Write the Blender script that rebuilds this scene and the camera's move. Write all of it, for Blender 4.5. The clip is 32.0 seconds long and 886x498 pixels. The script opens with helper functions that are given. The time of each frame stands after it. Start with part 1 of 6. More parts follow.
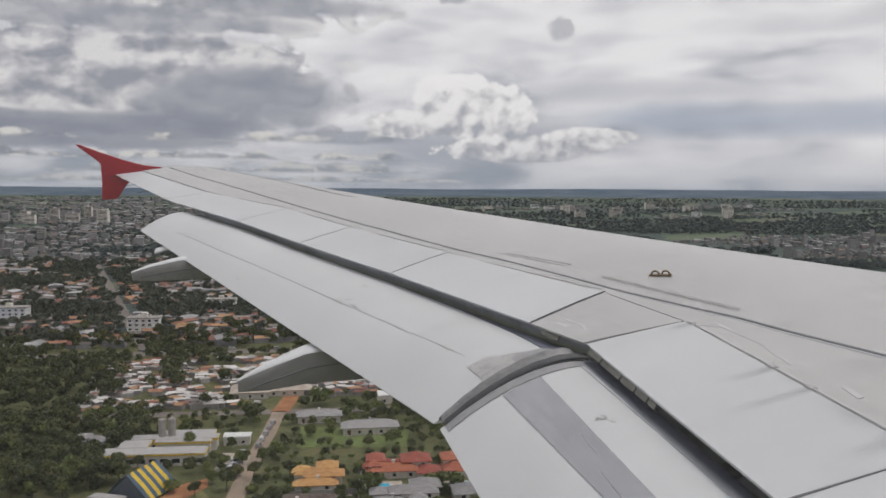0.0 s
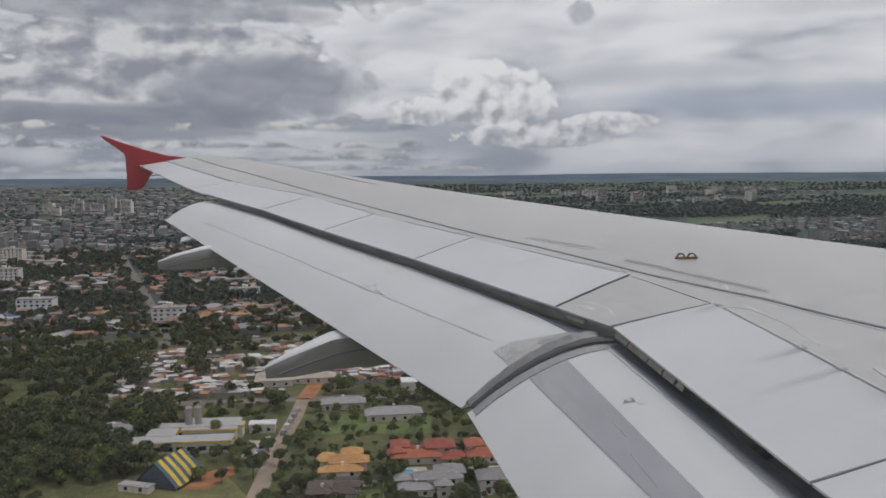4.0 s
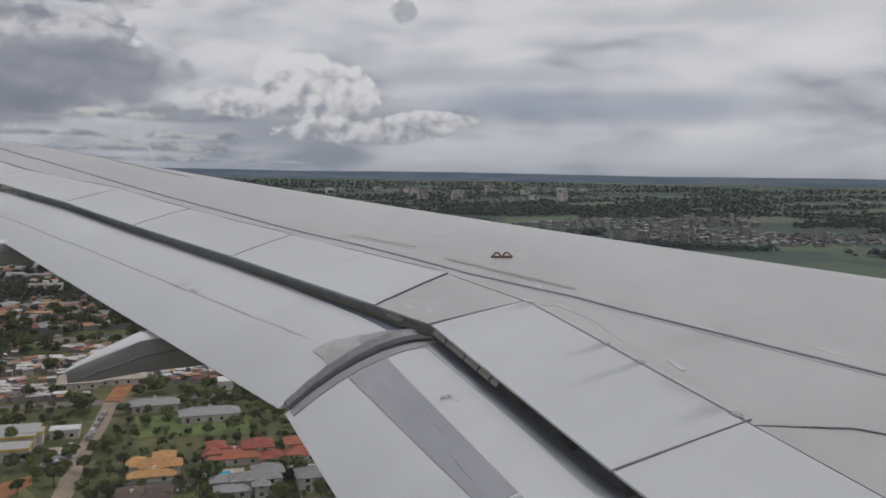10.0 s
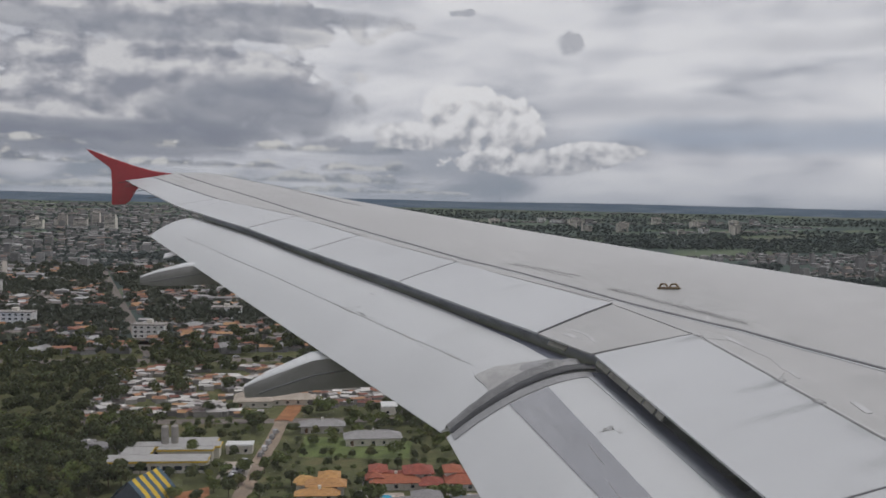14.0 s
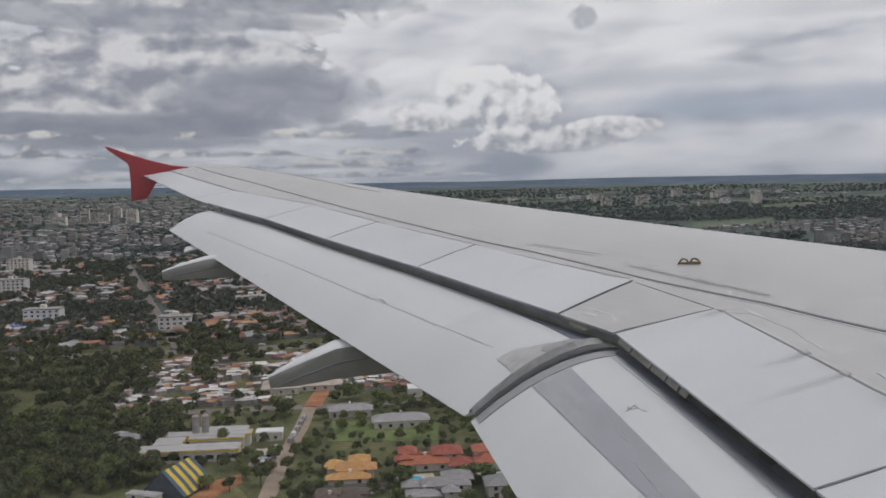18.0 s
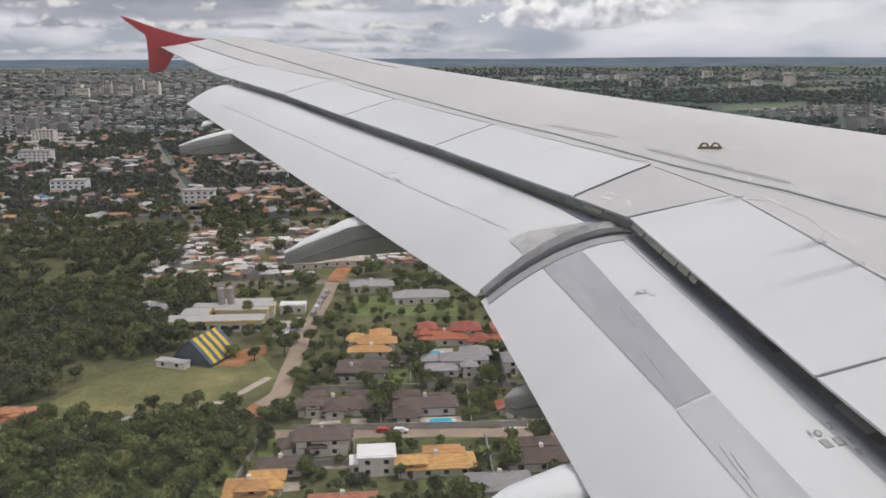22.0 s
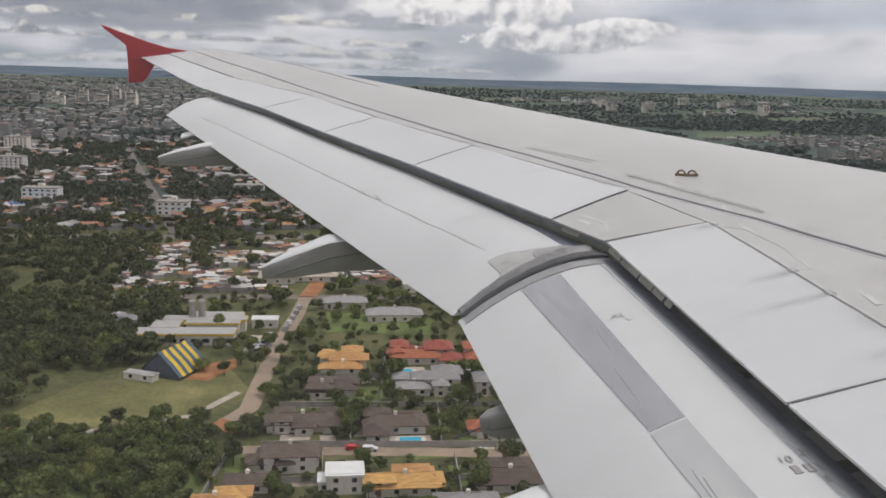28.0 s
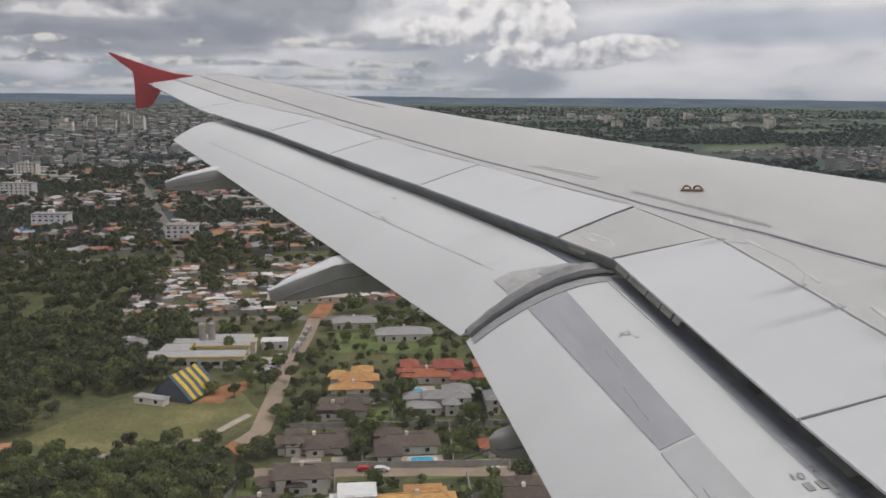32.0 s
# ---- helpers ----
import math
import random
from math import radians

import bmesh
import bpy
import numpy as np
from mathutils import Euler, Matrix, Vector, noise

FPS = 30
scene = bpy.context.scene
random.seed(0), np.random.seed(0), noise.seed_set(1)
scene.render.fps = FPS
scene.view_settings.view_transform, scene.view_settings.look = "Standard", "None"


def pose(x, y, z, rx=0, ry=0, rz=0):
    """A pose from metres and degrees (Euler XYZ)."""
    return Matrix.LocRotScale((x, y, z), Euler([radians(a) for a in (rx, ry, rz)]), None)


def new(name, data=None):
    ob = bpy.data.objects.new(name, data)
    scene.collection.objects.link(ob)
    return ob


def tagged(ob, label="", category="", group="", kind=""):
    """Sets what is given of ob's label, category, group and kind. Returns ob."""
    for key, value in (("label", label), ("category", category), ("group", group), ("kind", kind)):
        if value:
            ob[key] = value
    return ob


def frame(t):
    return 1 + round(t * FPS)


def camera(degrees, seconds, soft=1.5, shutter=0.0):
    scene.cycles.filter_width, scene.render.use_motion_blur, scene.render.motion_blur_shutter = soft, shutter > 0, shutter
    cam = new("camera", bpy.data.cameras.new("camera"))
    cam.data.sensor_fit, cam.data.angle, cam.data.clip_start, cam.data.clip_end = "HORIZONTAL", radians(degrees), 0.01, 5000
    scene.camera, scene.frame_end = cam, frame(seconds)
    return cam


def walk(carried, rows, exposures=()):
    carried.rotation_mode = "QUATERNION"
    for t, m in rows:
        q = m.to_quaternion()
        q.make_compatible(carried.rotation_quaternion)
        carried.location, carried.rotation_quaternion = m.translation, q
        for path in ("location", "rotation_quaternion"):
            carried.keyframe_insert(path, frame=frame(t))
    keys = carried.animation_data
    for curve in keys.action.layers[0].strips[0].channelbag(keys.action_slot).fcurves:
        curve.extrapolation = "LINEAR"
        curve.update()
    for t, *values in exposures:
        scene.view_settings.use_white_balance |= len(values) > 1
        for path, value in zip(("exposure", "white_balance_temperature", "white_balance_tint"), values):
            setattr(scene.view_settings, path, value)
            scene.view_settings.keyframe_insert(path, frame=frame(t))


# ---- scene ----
cam = camera(53.96, 32.0, soft=1.7)
PATH = [
    (0.0, pose(-0.000, 0.000, 100.000, 86.057, -0.282, -12.772)),
    (0.5, pose(-0.045, -0.012, 100.007, 86.031, 0.376, -12.802)),
    (1.0, pose(-0.031, -0.010, 100.004, 86.581, -0.307, -12.752)),
    (1.5, pose(-0.033, -0.011, 99.992, 86.657, -0.123, -12.546)),
    (2.0, pose(-0.041, -0.013, 99.996, 85.551, 0.364, -12.008)),
    (2.5, pose(-0.039, -0.012, 99.998, 85.357, 0.173, -11.808)),
    (3.0, pose(-0.047, -0.021, 100.006, 85.174, 0.210, -11.730)),
    (3.5, pose(-0.031, -0.007, 99.998, 85.122, 0.520, -11.407)),
    (5.5, pose(-0.016, -0.001, 99.985, 85.519, 0.263, -11.842)),
    (6.0, pose(-0.018, -0.018, 99.983, 85.425, -0.295, -12.290)),
    (6.5, pose(-0.029, -0.020, 99.989, 85.753, -0.229, -13.021)),
    (7.0, pose(-0.018, -0.013, 99.990, 86.202, 0.078, -12.631)),
    (7.5, pose(-0.023, -0.023, 99.986, 86.392, -0.691, -12.461)),
    (8.0, pose(-0.009, -0.010, 100.005, 86.434, -1.201, -12.916)),
    (8.5, pose(-0.008, -0.015, 99.996, 86.653, -1.242, -14.090)),
    (9.0, pose(-0.030, -0.026, 99.993, 85.548, -1.533, -17.290)),
    (9.5, pose(-0.044, -0.018, 99.994, 85.404, -1.719, -20.052)),
    (10.0, pose(-0.009, 0.009, 100.000, 84.995, -0.955, -23.028)),
    (10.5, pose(-0.020, 0.006, 100.003, 84.906, -0.758, -23.607)),
    (11.0, pose(-0.019, -0.008, 100.002, 85.002, -0.448, -22.851)),
    (11.5, pose(-0.033, -0.017, 100.008, 85.414, -0.929, -21.853)),
    (12.0, pose(-0.045, -0.017, 99.998, 86.702, -0.559, -16.253)),
    (12.5, pose(-0.031, -0.005, 99.984, 86.555, -1.342, -13.631)),
    (13.0, pose(-0.019, -0.008, 99.990, 86.741, -0.689, -13.150)),
    (13.5, pose(-0.026, -0.018, 100.002, 86.534, -1.120, -12.807)),
    (14.0, pose(-0.020, -0.008, 99.981, 86.832, -1.236, -12.307)),
    (14.5, pose(-0.029, -0.012, 99.995, 85.875, -1.142, -12.151)),
    (15.0, pose(-0.019, -0.004, 99.994, 85.303, -0.728, -11.687)),
    (15.5, pose(-0.012, 0.007, 99.995, 85.124, -1.460, -11.369)),
    (17.5, pose(-0.027, -0.014, 99.989, 84.873, 0.297, -11.065)),
    (18.0, pose(-0.001, -0.002, 100.002, 85.587, 1.171, -11.127)),
    (18.5, pose(-0.005, -0.006, 100.004, 85.823, 1.024, -11.328)),
    (19.0, pose(-0.019, -0.019, 99.985, 85.680, 0.226, -11.180)),
    (19.5, pose(0.002, -0.004, 100.002, 85.153, -0.419, -11.468)),
    (20.0, pose(0.058, 0.031, 99.992, 84.828, -0.269, -10.421)),
    (20.5, pose(0.004, -0.006, 100.003, 78.845, -0.330, -9.383)),
    (21.0, pose(0.057, 0.029, 99.991, 77.952, -0.106, -8.886)),
    (21.5, pose(0.057, 0.029, 99.993, 77.751, 0.431, -9.083)),
    (22.0, pose(0.056, 0.022, 100.003, 77.667, 0.216, -9.514)),
    (22.5, pose(0.056, 0.029, 100.002, 77.504, 0.210, -9.298)),
    (23.0, pose(0.060, 0.028, 99.991, 77.122, -0.939, -8.268)),
    (23.5, pose(0.038, 0.012, 99.973, 77.694, -0.177, -8.598)),
    (24.0, pose(0.051, 0.024, 99.999, 78.531, -0.193, -10.808)),
    (24.5, pose(0.064, 0.032, 99.998, 79.048, 1.066, -9.680)),
    (25.0, pose(0.055, 0.035, 100.006, 79.101, 1.551, -10.588)),
    (25.5, pose(0.067, 0.026, 100.011, 79.484, 1.454, -10.990)),
    (27.5, pose(-0.004, -0.023, 100.012, 78.159, -1.595, -10.814)),
    (28.0, pose(0.028, 0.002, 100.013, 78.893, -1.615, -10.837)),
    (28.5, pose(0.039, 0.007, 100.004, 79.627, -1.140, -9.961)),
    (29.0, pose(0.038, 0.017, 99.998, 77.980, -0.735, -9.726)),
    (29.5, pose(0.033, 0.007, 100.015, 78.569, -1.351, -10.597)),
    (30.0, pose(0.036, -0.005, 100.014, 79.477, -0.449, -10.742)),
    (30.5, pose(0.039, 0.003, 100.018, 80.174, -0.370, -11.350)),
    (31.0, pose(0.049, 0.005, 100.018, 80.234, 0.167, -11.085)),
    (31.5, pose(0.038, 0.000, 100.026, 79.364, 0.046, -11.237)),
    (32.0, pose(0.040, 0.003, 100.022, 80.108, -0.489, -10.491)),
]
EXPOSURES = [(0.0, -0.5, 6450, 12), (1.5, -0.54, 6450, 12), (2.2, -0.60, 6260, 12), (6.0, -0.70, 6260, 12), (8.0, -0.76, 6260, 12), (9.6, -0.80, 6260, 12), (11.4, -0.82, 6260, 12), (13.0, -0.76, 6260, 12), (15.5, -0.70, 6260, 12), (18.0, -0.64, 6260, 12), (20.0, -0.54, 6260, 12), (20.6, -0.30, 6420, 12), (22.0, -0.16, 6420, 12), (23.0, -0.20, 6450, 12), (25.0, -0.22, 6450, 12), (28.0, -0.30, 6480, 12), (30.0, -0.38, 6480, 12), (32.0, -0.42, 6480, 12)]
walk(cam, PATH, EXPOSURES)
# ---- world, sun, exposure ----
SUN_EL, SUN_AZ = 66.0, 112.0      # degrees; azimuth clockwise from +Y


def node(nt, kind, **values):
    n = nt.nodes.new(kind)
    for key, value in values.items():
        if key in ("operation", "blend_type", "data_type", "interpolation_type", "sky_type", "feature", "noise_dimensions", "wave_type", "bands_direction", "clamp"):
            if key == "operation": n.operation = value
            elif key == "blend_type": n.blend_type = value
            elif key == "data_type": n.data_type = value
            elif key == "interpolation_type": n.interpolation_type = value
            elif key == "sky_type": n.sky_type = value
            elif key == "feature": n.feature = value
            elif key == "noise_dimensions": n.noise_dimensions = value
            elif key == "clamp": n.use_clamp = value
        else:
            n.inputs[key].default_value = value
    return n


def ramp(nt, source, stops):
    n = nt.nodes.new("ShaderNodeValToRGB")
    e = n.color_ramp.elements
    e[0].position, e[0].color = stops[0][0], (*stops[0][1], 1)
    e[1].position, e[1].color = stops[-1][0], (*stops[-1][1], 1)
    for pos, col in stops[1:-1]:
        k = e.new(pos)
        k.color = (*col, 1)
    nt.links.new(source, n.inputs[0])
    return n.outputs[0]


def maths(nt, op, a, b=None, clamp=False):
    n = nt.nodes.new("ShaderNodeMath")
    n.operation, n.use_clamp = op, clamp
    for i, v in enumerate((a, b)):
        if v is None:
            continue
        if isinstance(v, (int, float)):
            n.inputs[i].default_value = v
        else:
            nt.links.new(v, n.inputs[i])
    return n.outputs[0]


def mixed(nt, fac, a, b, blend="MIX"):
    n = nt.nodes.new("ShaderNodeMix")
    n.data_type, n.blend_type = "RGBA", blend
    for i, v in ((0, fac), (6, a), (7, b)):
        if isinstance(v, tuple):
            n.inputs[i].default_value = (*v, 1)
        elif isinstance(v, (int, float)):
            n.inputs[i].default_value = v
        else:
            nt.links.new(v, n.inputs[i])
    return n.outputs[2]


world = bpy.data.worlds.new("cloudy_sky")
scene.world = world
world.use_nodes = True
wt = world.node_tree
wt.nodes.clear()
direction = wt.nodes.new("ShaderNodeTexCoord").outputs["Generated"]
sep = wt.nodes.new("ShaderNodeSeparateXYZ")
wt.links.new(direction, sep.inputs[0])
sky = wt.nodes.new("ShaderNodeTexSky")
sky.sky_type, sky.sun_disc = "NISHITA", False
sky.sun_elevation, sky.sun_rotation = radians(SUN_EL), radians(SUN_AZ)
sky.air_density, sky.dust_density = 1.0, 2.0
up = maths(wt, "MAXIMUM", sep.outputs[2], 0.0)


def sky_noise(vector, scale, detail, rough, warp=0.0):
    n = node(wt, "ShaderNodeTexNoise", Scale=scale, Detail=detail, Roughness=rough, Distortion=warp)
    wt.links.new(vector, n.inputs["Vector"])
    return n.outputs[0]


az_ = maths(wt, "ARCTAN2", sep.outputs[0], sep.outputs[1])
el_ = maths(wt, "ARCSINE", sep.outputs[2])


def smooth(value, a, b):
    n = wt.nodes.new("ShaderNodeMapRange")
    n.interpolation_type = "SMOOTHSTEP"
    wt.links.new(value, n.inputs[0])
    n.inputs[1].default_value, n.inputs[2].default_value = a, b
    return n.outputs[0]


def billow(vector, scale, detail=4.0, rough=0.55):
    """Cauliflower heaps, 1 at their middles."""
    n = wt.nodes.new("ShaderNodeTexVoronoi")
    n.feature = "SMOOTH_F1"
    n.inputs["Scale"].default_value, n.inputs["Detail"].default_value, n.inputs["Roughness"].default_value = scale, detail, rough
    n.inputs["Smoothness"].default_value = 0.3
    n.normalize = True
    wt.links.new(vector, n.inputs["Vector"])
    return maths(wt, "MULTIPLY", maths(wt, "SUBTRACT", 0.56, n.outputs[0]), 2.08, clamp=True)


A_ = maths(wt, "MULTIPLY", az_, 57.2958)      # degrees
E_ = maths(wt, "MULTIPLY", el_, 57.2958)


def place(sa, se, layer=0.0, da=0.0, de=0.0):
    """Azimuth and height in degrees, scaled and shifted, in one of many independent layers."""
    c = wt.nodes.new("ShaderNodeCombineXYZ")
    wt.links.new(maths(wt, "MULTIPLY", maths(wt, "ADD", A_, da), sa), c.inputs[0])
    wt.links.new(maths(wt, "MULTIPLY", maths(wt, "ADD", E_, de), se), c.inputs[1])
    c.inputs[2].default_value = layer
    return c.outputs[0]


def lump(sa, se, layer, da=0.0, de=0.0, heap=0.5):
    """Heaped cloud: round cauliflower knobs broken up by finer noise."""
    v = place(sa, se, layer, da, de)
    return maths(wt, "ADD", maths(wt, "MULTIPLY", billow(v, 1.0, 3.0, 0.5), heap), maths(wt, "MULTIPLY", sky_noise(v, 1.7, 7.0, 0.56, 0.15), 1 - heap))


def plus(*terms):
    """The sum of (value, weight) pairs and plain numbers."""
    total = None
    for q in terms:
        q = maths(wt, "MULTIPLY", q[0], q[1]) if isinstance(q, tuple) else q
        total = q if total is None else maths(wt, "ADD", total, q)
    return total


def blob(az, el, rx, ry, square=2.0):
    """1 in the middle of an ellipse, 0 on its rim, negative outside."""
    da = maths(wt, "ABSOLUTE", maths(wt, "DIVIDE", maths(wt, "SUBTRACT", A_, az), rx))
    de = maths(wt, "ABSOLUTE", maths(wt, "DIVIDE", maths(wt, "SUBTRACT", E_, el), ry))
    return maths(wt, "MAXIMUM", plus((maths(wt, "POWER", da, square), -1.0), (maths(wt, "POWER", de, square), -1.0), 1.0), -2.0)


def lay(under, mask, tint):
    return mixed(wt, mask, under, tint)


def tone_of(value, stops):
    return ramp(wt, value, stops)


# high layer of soft stratocumulus over thin blue
streak = sky_noise(place(0.085, 0.34, 1.0), 1.0, 6.0, 0.50, 0.35)
soft = sky_noise(place(0.16, 0.42, 2.0), 1.0, 6.0, 0.54, 0.2)
layer = plus((streak, 0.58), (soft, 0.42))
clear = mixed(wt, 0.75, mixed(wt, 1.0, sky.outputs[0], (0.085, 0.085, 0.085), "MULTIPLY"), (0.52, 0.60, 0.70))
veil_tone = tone_of(layer, [(0.38, (0.58, 0.60, 0.65)), (0.45, (0.81, 0.82, 0.85)), (0.51, (0.96, 0.96, 0.975)), (0.58, (1.08, 1.075, 1.07)), (0.66, (1.17, 1.16, 1.14))])
air = lay(clear, smooth(plus(layer, (el_, 1.5)), 0.30, 0.52), veil_tone)
# thin blue gap low over the forward horizon
air = lay(air, maths(wt, "MULTIPLY", smooth(plus(blob(32, 4.4, 15, 1.5), (streak, 2.0), -1.0), 0.0, 1.2), 0.85), (0.53, 0.61, 0.72))
# soft grey bars in the veil
air = lay(air, maths(wt, "MULTIPLY", smooth(plus(blob(25, 6.3, 9, 1.0), (soft, 3.0), -1.6), 0.0, 1.3), 0.7), (0.62, 0.64, 0.69))
air = lay(air, maths(wt, "MULTIPLY", smooth(plus(blob(38, 10.0, 12, 1.1), (soft, 3.0), -1.6), 0.0, 1.3), 0.6), (0.66, 0.67, 0.71))


def heap_row(under, foot, tall, size, layer, fill, window, tones):
    """A row of cumulus that share one flat foot; the tops are heaped and lit from above."""
    k = 1.0 / size
    t = maths(wt, "DIVIDE", maths(wt, "SUBTRACT", E_, foot), tall)
    n0 = lump(k, k * 1.7, layer)
    n1 = lump(k, k * 1.7, layer, -0.10 * size, 0.20 * size)
    wide = sky_noise(place(k * 0.22, 0.0, layer + 3.0), 1.0, 3.0, 0.5)
    d = plus((n0, 1.0), (wide, 1.3), (t, -0.62), (window, 0.5), fill)
    mask = maths(wt, "MULTIPLY", smooth(d, 0.0, 0.13), smooth(t, -0.02, 0.16))
    lit = plus((t, 0.34), (maths(wt, "SUBTRACT", n0, n1), 3.2), (n0, 0.30), 0.17)
    return lay(under, maths(wt, "MULTIPLY", mask, 0.93), tone_of(lit, tones))


CREAM = [(0.16, (0.37, 0.395, 0.44)), (0.34, (0.50, 0.515, 0.54)), (0.50, (0.72, 0.715, 0.685)), (0.72, (0.99, 0.97, 0.91))]
FARCREAM = [(0.16, (0.47, 0.50, 0.535)), (0.34, (0.57, 0.585, 0.60)), (0.50, (0.71, 0.71, 0.69)), (0.72, (0.88, 0.87, 0.83))]
near_side = maths(wt, "MINIMUM", blob(-8, 3.0, 22, 40), 0.4)
# the great grey mass with heaped shoulders and a blue-dark belly
n0 = lump(0.30, 0.50, 11.0, heap=0.4)
n1 = lump(0.30, 0.50, 11.0, -0.45, 0.75, heap=0.4)
form = maths(wt, "MAXIMUM", blob(-7.5, 6.9, 12.0, 3.0), maths(wt, "MAXIMUM", blob(-7, 10.9, 14.5, 1.5), maths(wt, "MAXIMUM", blob(-13.5, 4.6, 5.0, 1.3), blob(-6, 16.0, 22, 3.2))))
grey = smooth(plus(form, (n0, 3.2), -1.40), 0.0, 0.22)
tone = plus((maths(wt, "SUBTRACT", n0, n1), 2.6), (soft, 0.75), (E_, 0.016), 0.0)
air = lay(air, maths(wt, "MULTIPLY", grey, 0.94), tone_of(tone, [(0.12, (0.375, 0.395, 0.455)), (0.34, (0.52, 0.53, 0.57)), (0.54, (0.68, 0.68, 0.705)), (0.78, (0.92, 0.91, 0.90))]))
for az, el, rx, ry, depth in ((0.0, 5.6, 7.0, 2.0, 0.85), (-5.0, 3.9, 7.5, 0.85, 0.9), (-9.0, 3.2, 11.0, 0.95, 0.85), (7.0, 3.3, 5.0, 0.5, 0.7), (-15.0, 4.1, 5.0, 0.55, 0.8), (-8.0, 10.2, 11.0, 0.8, 0.6), (2.0, 11.4, 7.0, 0.7, 0.7)):
    belly = smooth(plus(blob(az, el, rx, ry), (n0, 1.8), (soft, 1.2), -1.22), 0.0, 0.95)
    air = lay(air, maths(wt, "MULTIPLY", belly, depth), tone_of(soft, [(0.35, (0.355, 0.385, 0.45)), (0.65, (0.47, 0.49, 0.54))]))
# rows of cumulus towards the horizon, the farthest first
air = heap_row(air, 0.35, 0.9, 1.5, 21.0, -1.10, near_side, FARCREAM)
air = heap_row(air, 0.95, 1.3, 1.9, 22.0, -1.12, near_side, FARCREAM)
air = heap_row(air, 1.75, 1.8, 2.4, 23.0, -1.14, near_side, CREAM)
air = heap_row(air, 2.9, 2.0, 2.8, 24.0, -1.24, near_side, CREAM)
# towering cumulus, white above, grey at the foot
air = lay(air, maths(wt, "MULTIPLY", smooth(plus(blob(13.5, 3.0, 10.5, 1.7), (soft, 2.4), -1.0), 0.0, 1.3), 0.8), (0.52, 0.56, 0.62))
p0 = lump(0.60, 0.68, 31.0, heap=0.5)
p1 = lump(0.60, 0.68, 31.0, -0.35, 0.6, heap=0.5)
for form, low in ((maths(wt, "MAXIMUM", blob(13.2, 5.4, 2.9, 2.3), maths(wt, "MAXIMUM", blob(16.6, 4.9, 2.3, 2.2), blob(10.6, 4.2, 3.4, 1.0))), 2.6), (maths(wt, "MAXIMUM", blob(18.0, 2.6, 5.6, 0.9), blob(22.5, 3.3, 3.6, 0.7)), 1.6)):
    m = smooth(plus(form, (p0, 2.6), -1.35), 0.0, 0.22)
    rise = maths(wt, "SUBTRACT", E_, low)
    lit = plus((rise, 0.095), (maths(wt, "SUBTRACT", p0, p1), 1.5), (p0, 0.32), 0.09)
    air = lay(air, maths(wt, "MULTIPLY", m, 0.93), tone_of(lit, [(0.08, (0.55, 0.575, 0.62)), (0.26, (0.72, 0.725, 0.745)), (0.42, (0.95, 0.94, 0.93)), (0.62, (1.16, 1.145, 1.12))]))
# small dark scraps
tatter = lump(1.3, 1.7, 41.0, heap=0.5)
for az, el, rx, ry in ((20.4, 10.2, 1.1, 0.75), (5.4, 3.7, 1.1, 0.5), (13.5, 12.0, 1.0, 0.28)):
    air = lay(air, maths(wt, "MULTIPLY", smooth(plus(blob(az, el, rx, ry), (tatter, 3.0), -1.45), 0.0, 0.8), 0.75), tone_of(soft, [(0.3, (0.48, 0.50, 0.55)), (0.7, (0.58, 0.59, 0.63))]))
haze = ramp(wt, up, [(0.0, (0.55, 0.55, 0.55)), (0.015, (0.22, 0.22, 0.22)), (0.05, (0, 0, 0))])
air = mixed(wt, haze, air, (0.55, 0.60, 0.66))
air = mixed(wt, 1.0, air, ramp(wt, up, [(0.0, (0.80, 0.81, 0.83)), (0.05, (0.86, 0.865, 0.88)), (0.12, (1, 1, 1))]), "MULTIPLY")     # thicker air towards the horizon
back = node(wt, "ShaderNodeBackground", Strength=1.0)
wt.links.new(air, back.inputs[0])
wt.links.new(back.outputs[0], wt.nodes.new("ShaderNodeOutputWorld").inputs[0])

sun = new("sun", bpy.data.lights.new("sun", "SUN"))
sun.data.energy, sun.data.angle, sun.data.color = 1.9, radians(4.0), (1.0, 0.95, 0.88)
sun.rotation_euler = Euler((radians(90 - SUN_EL), 0, radians(180 - SUN_AZ)))
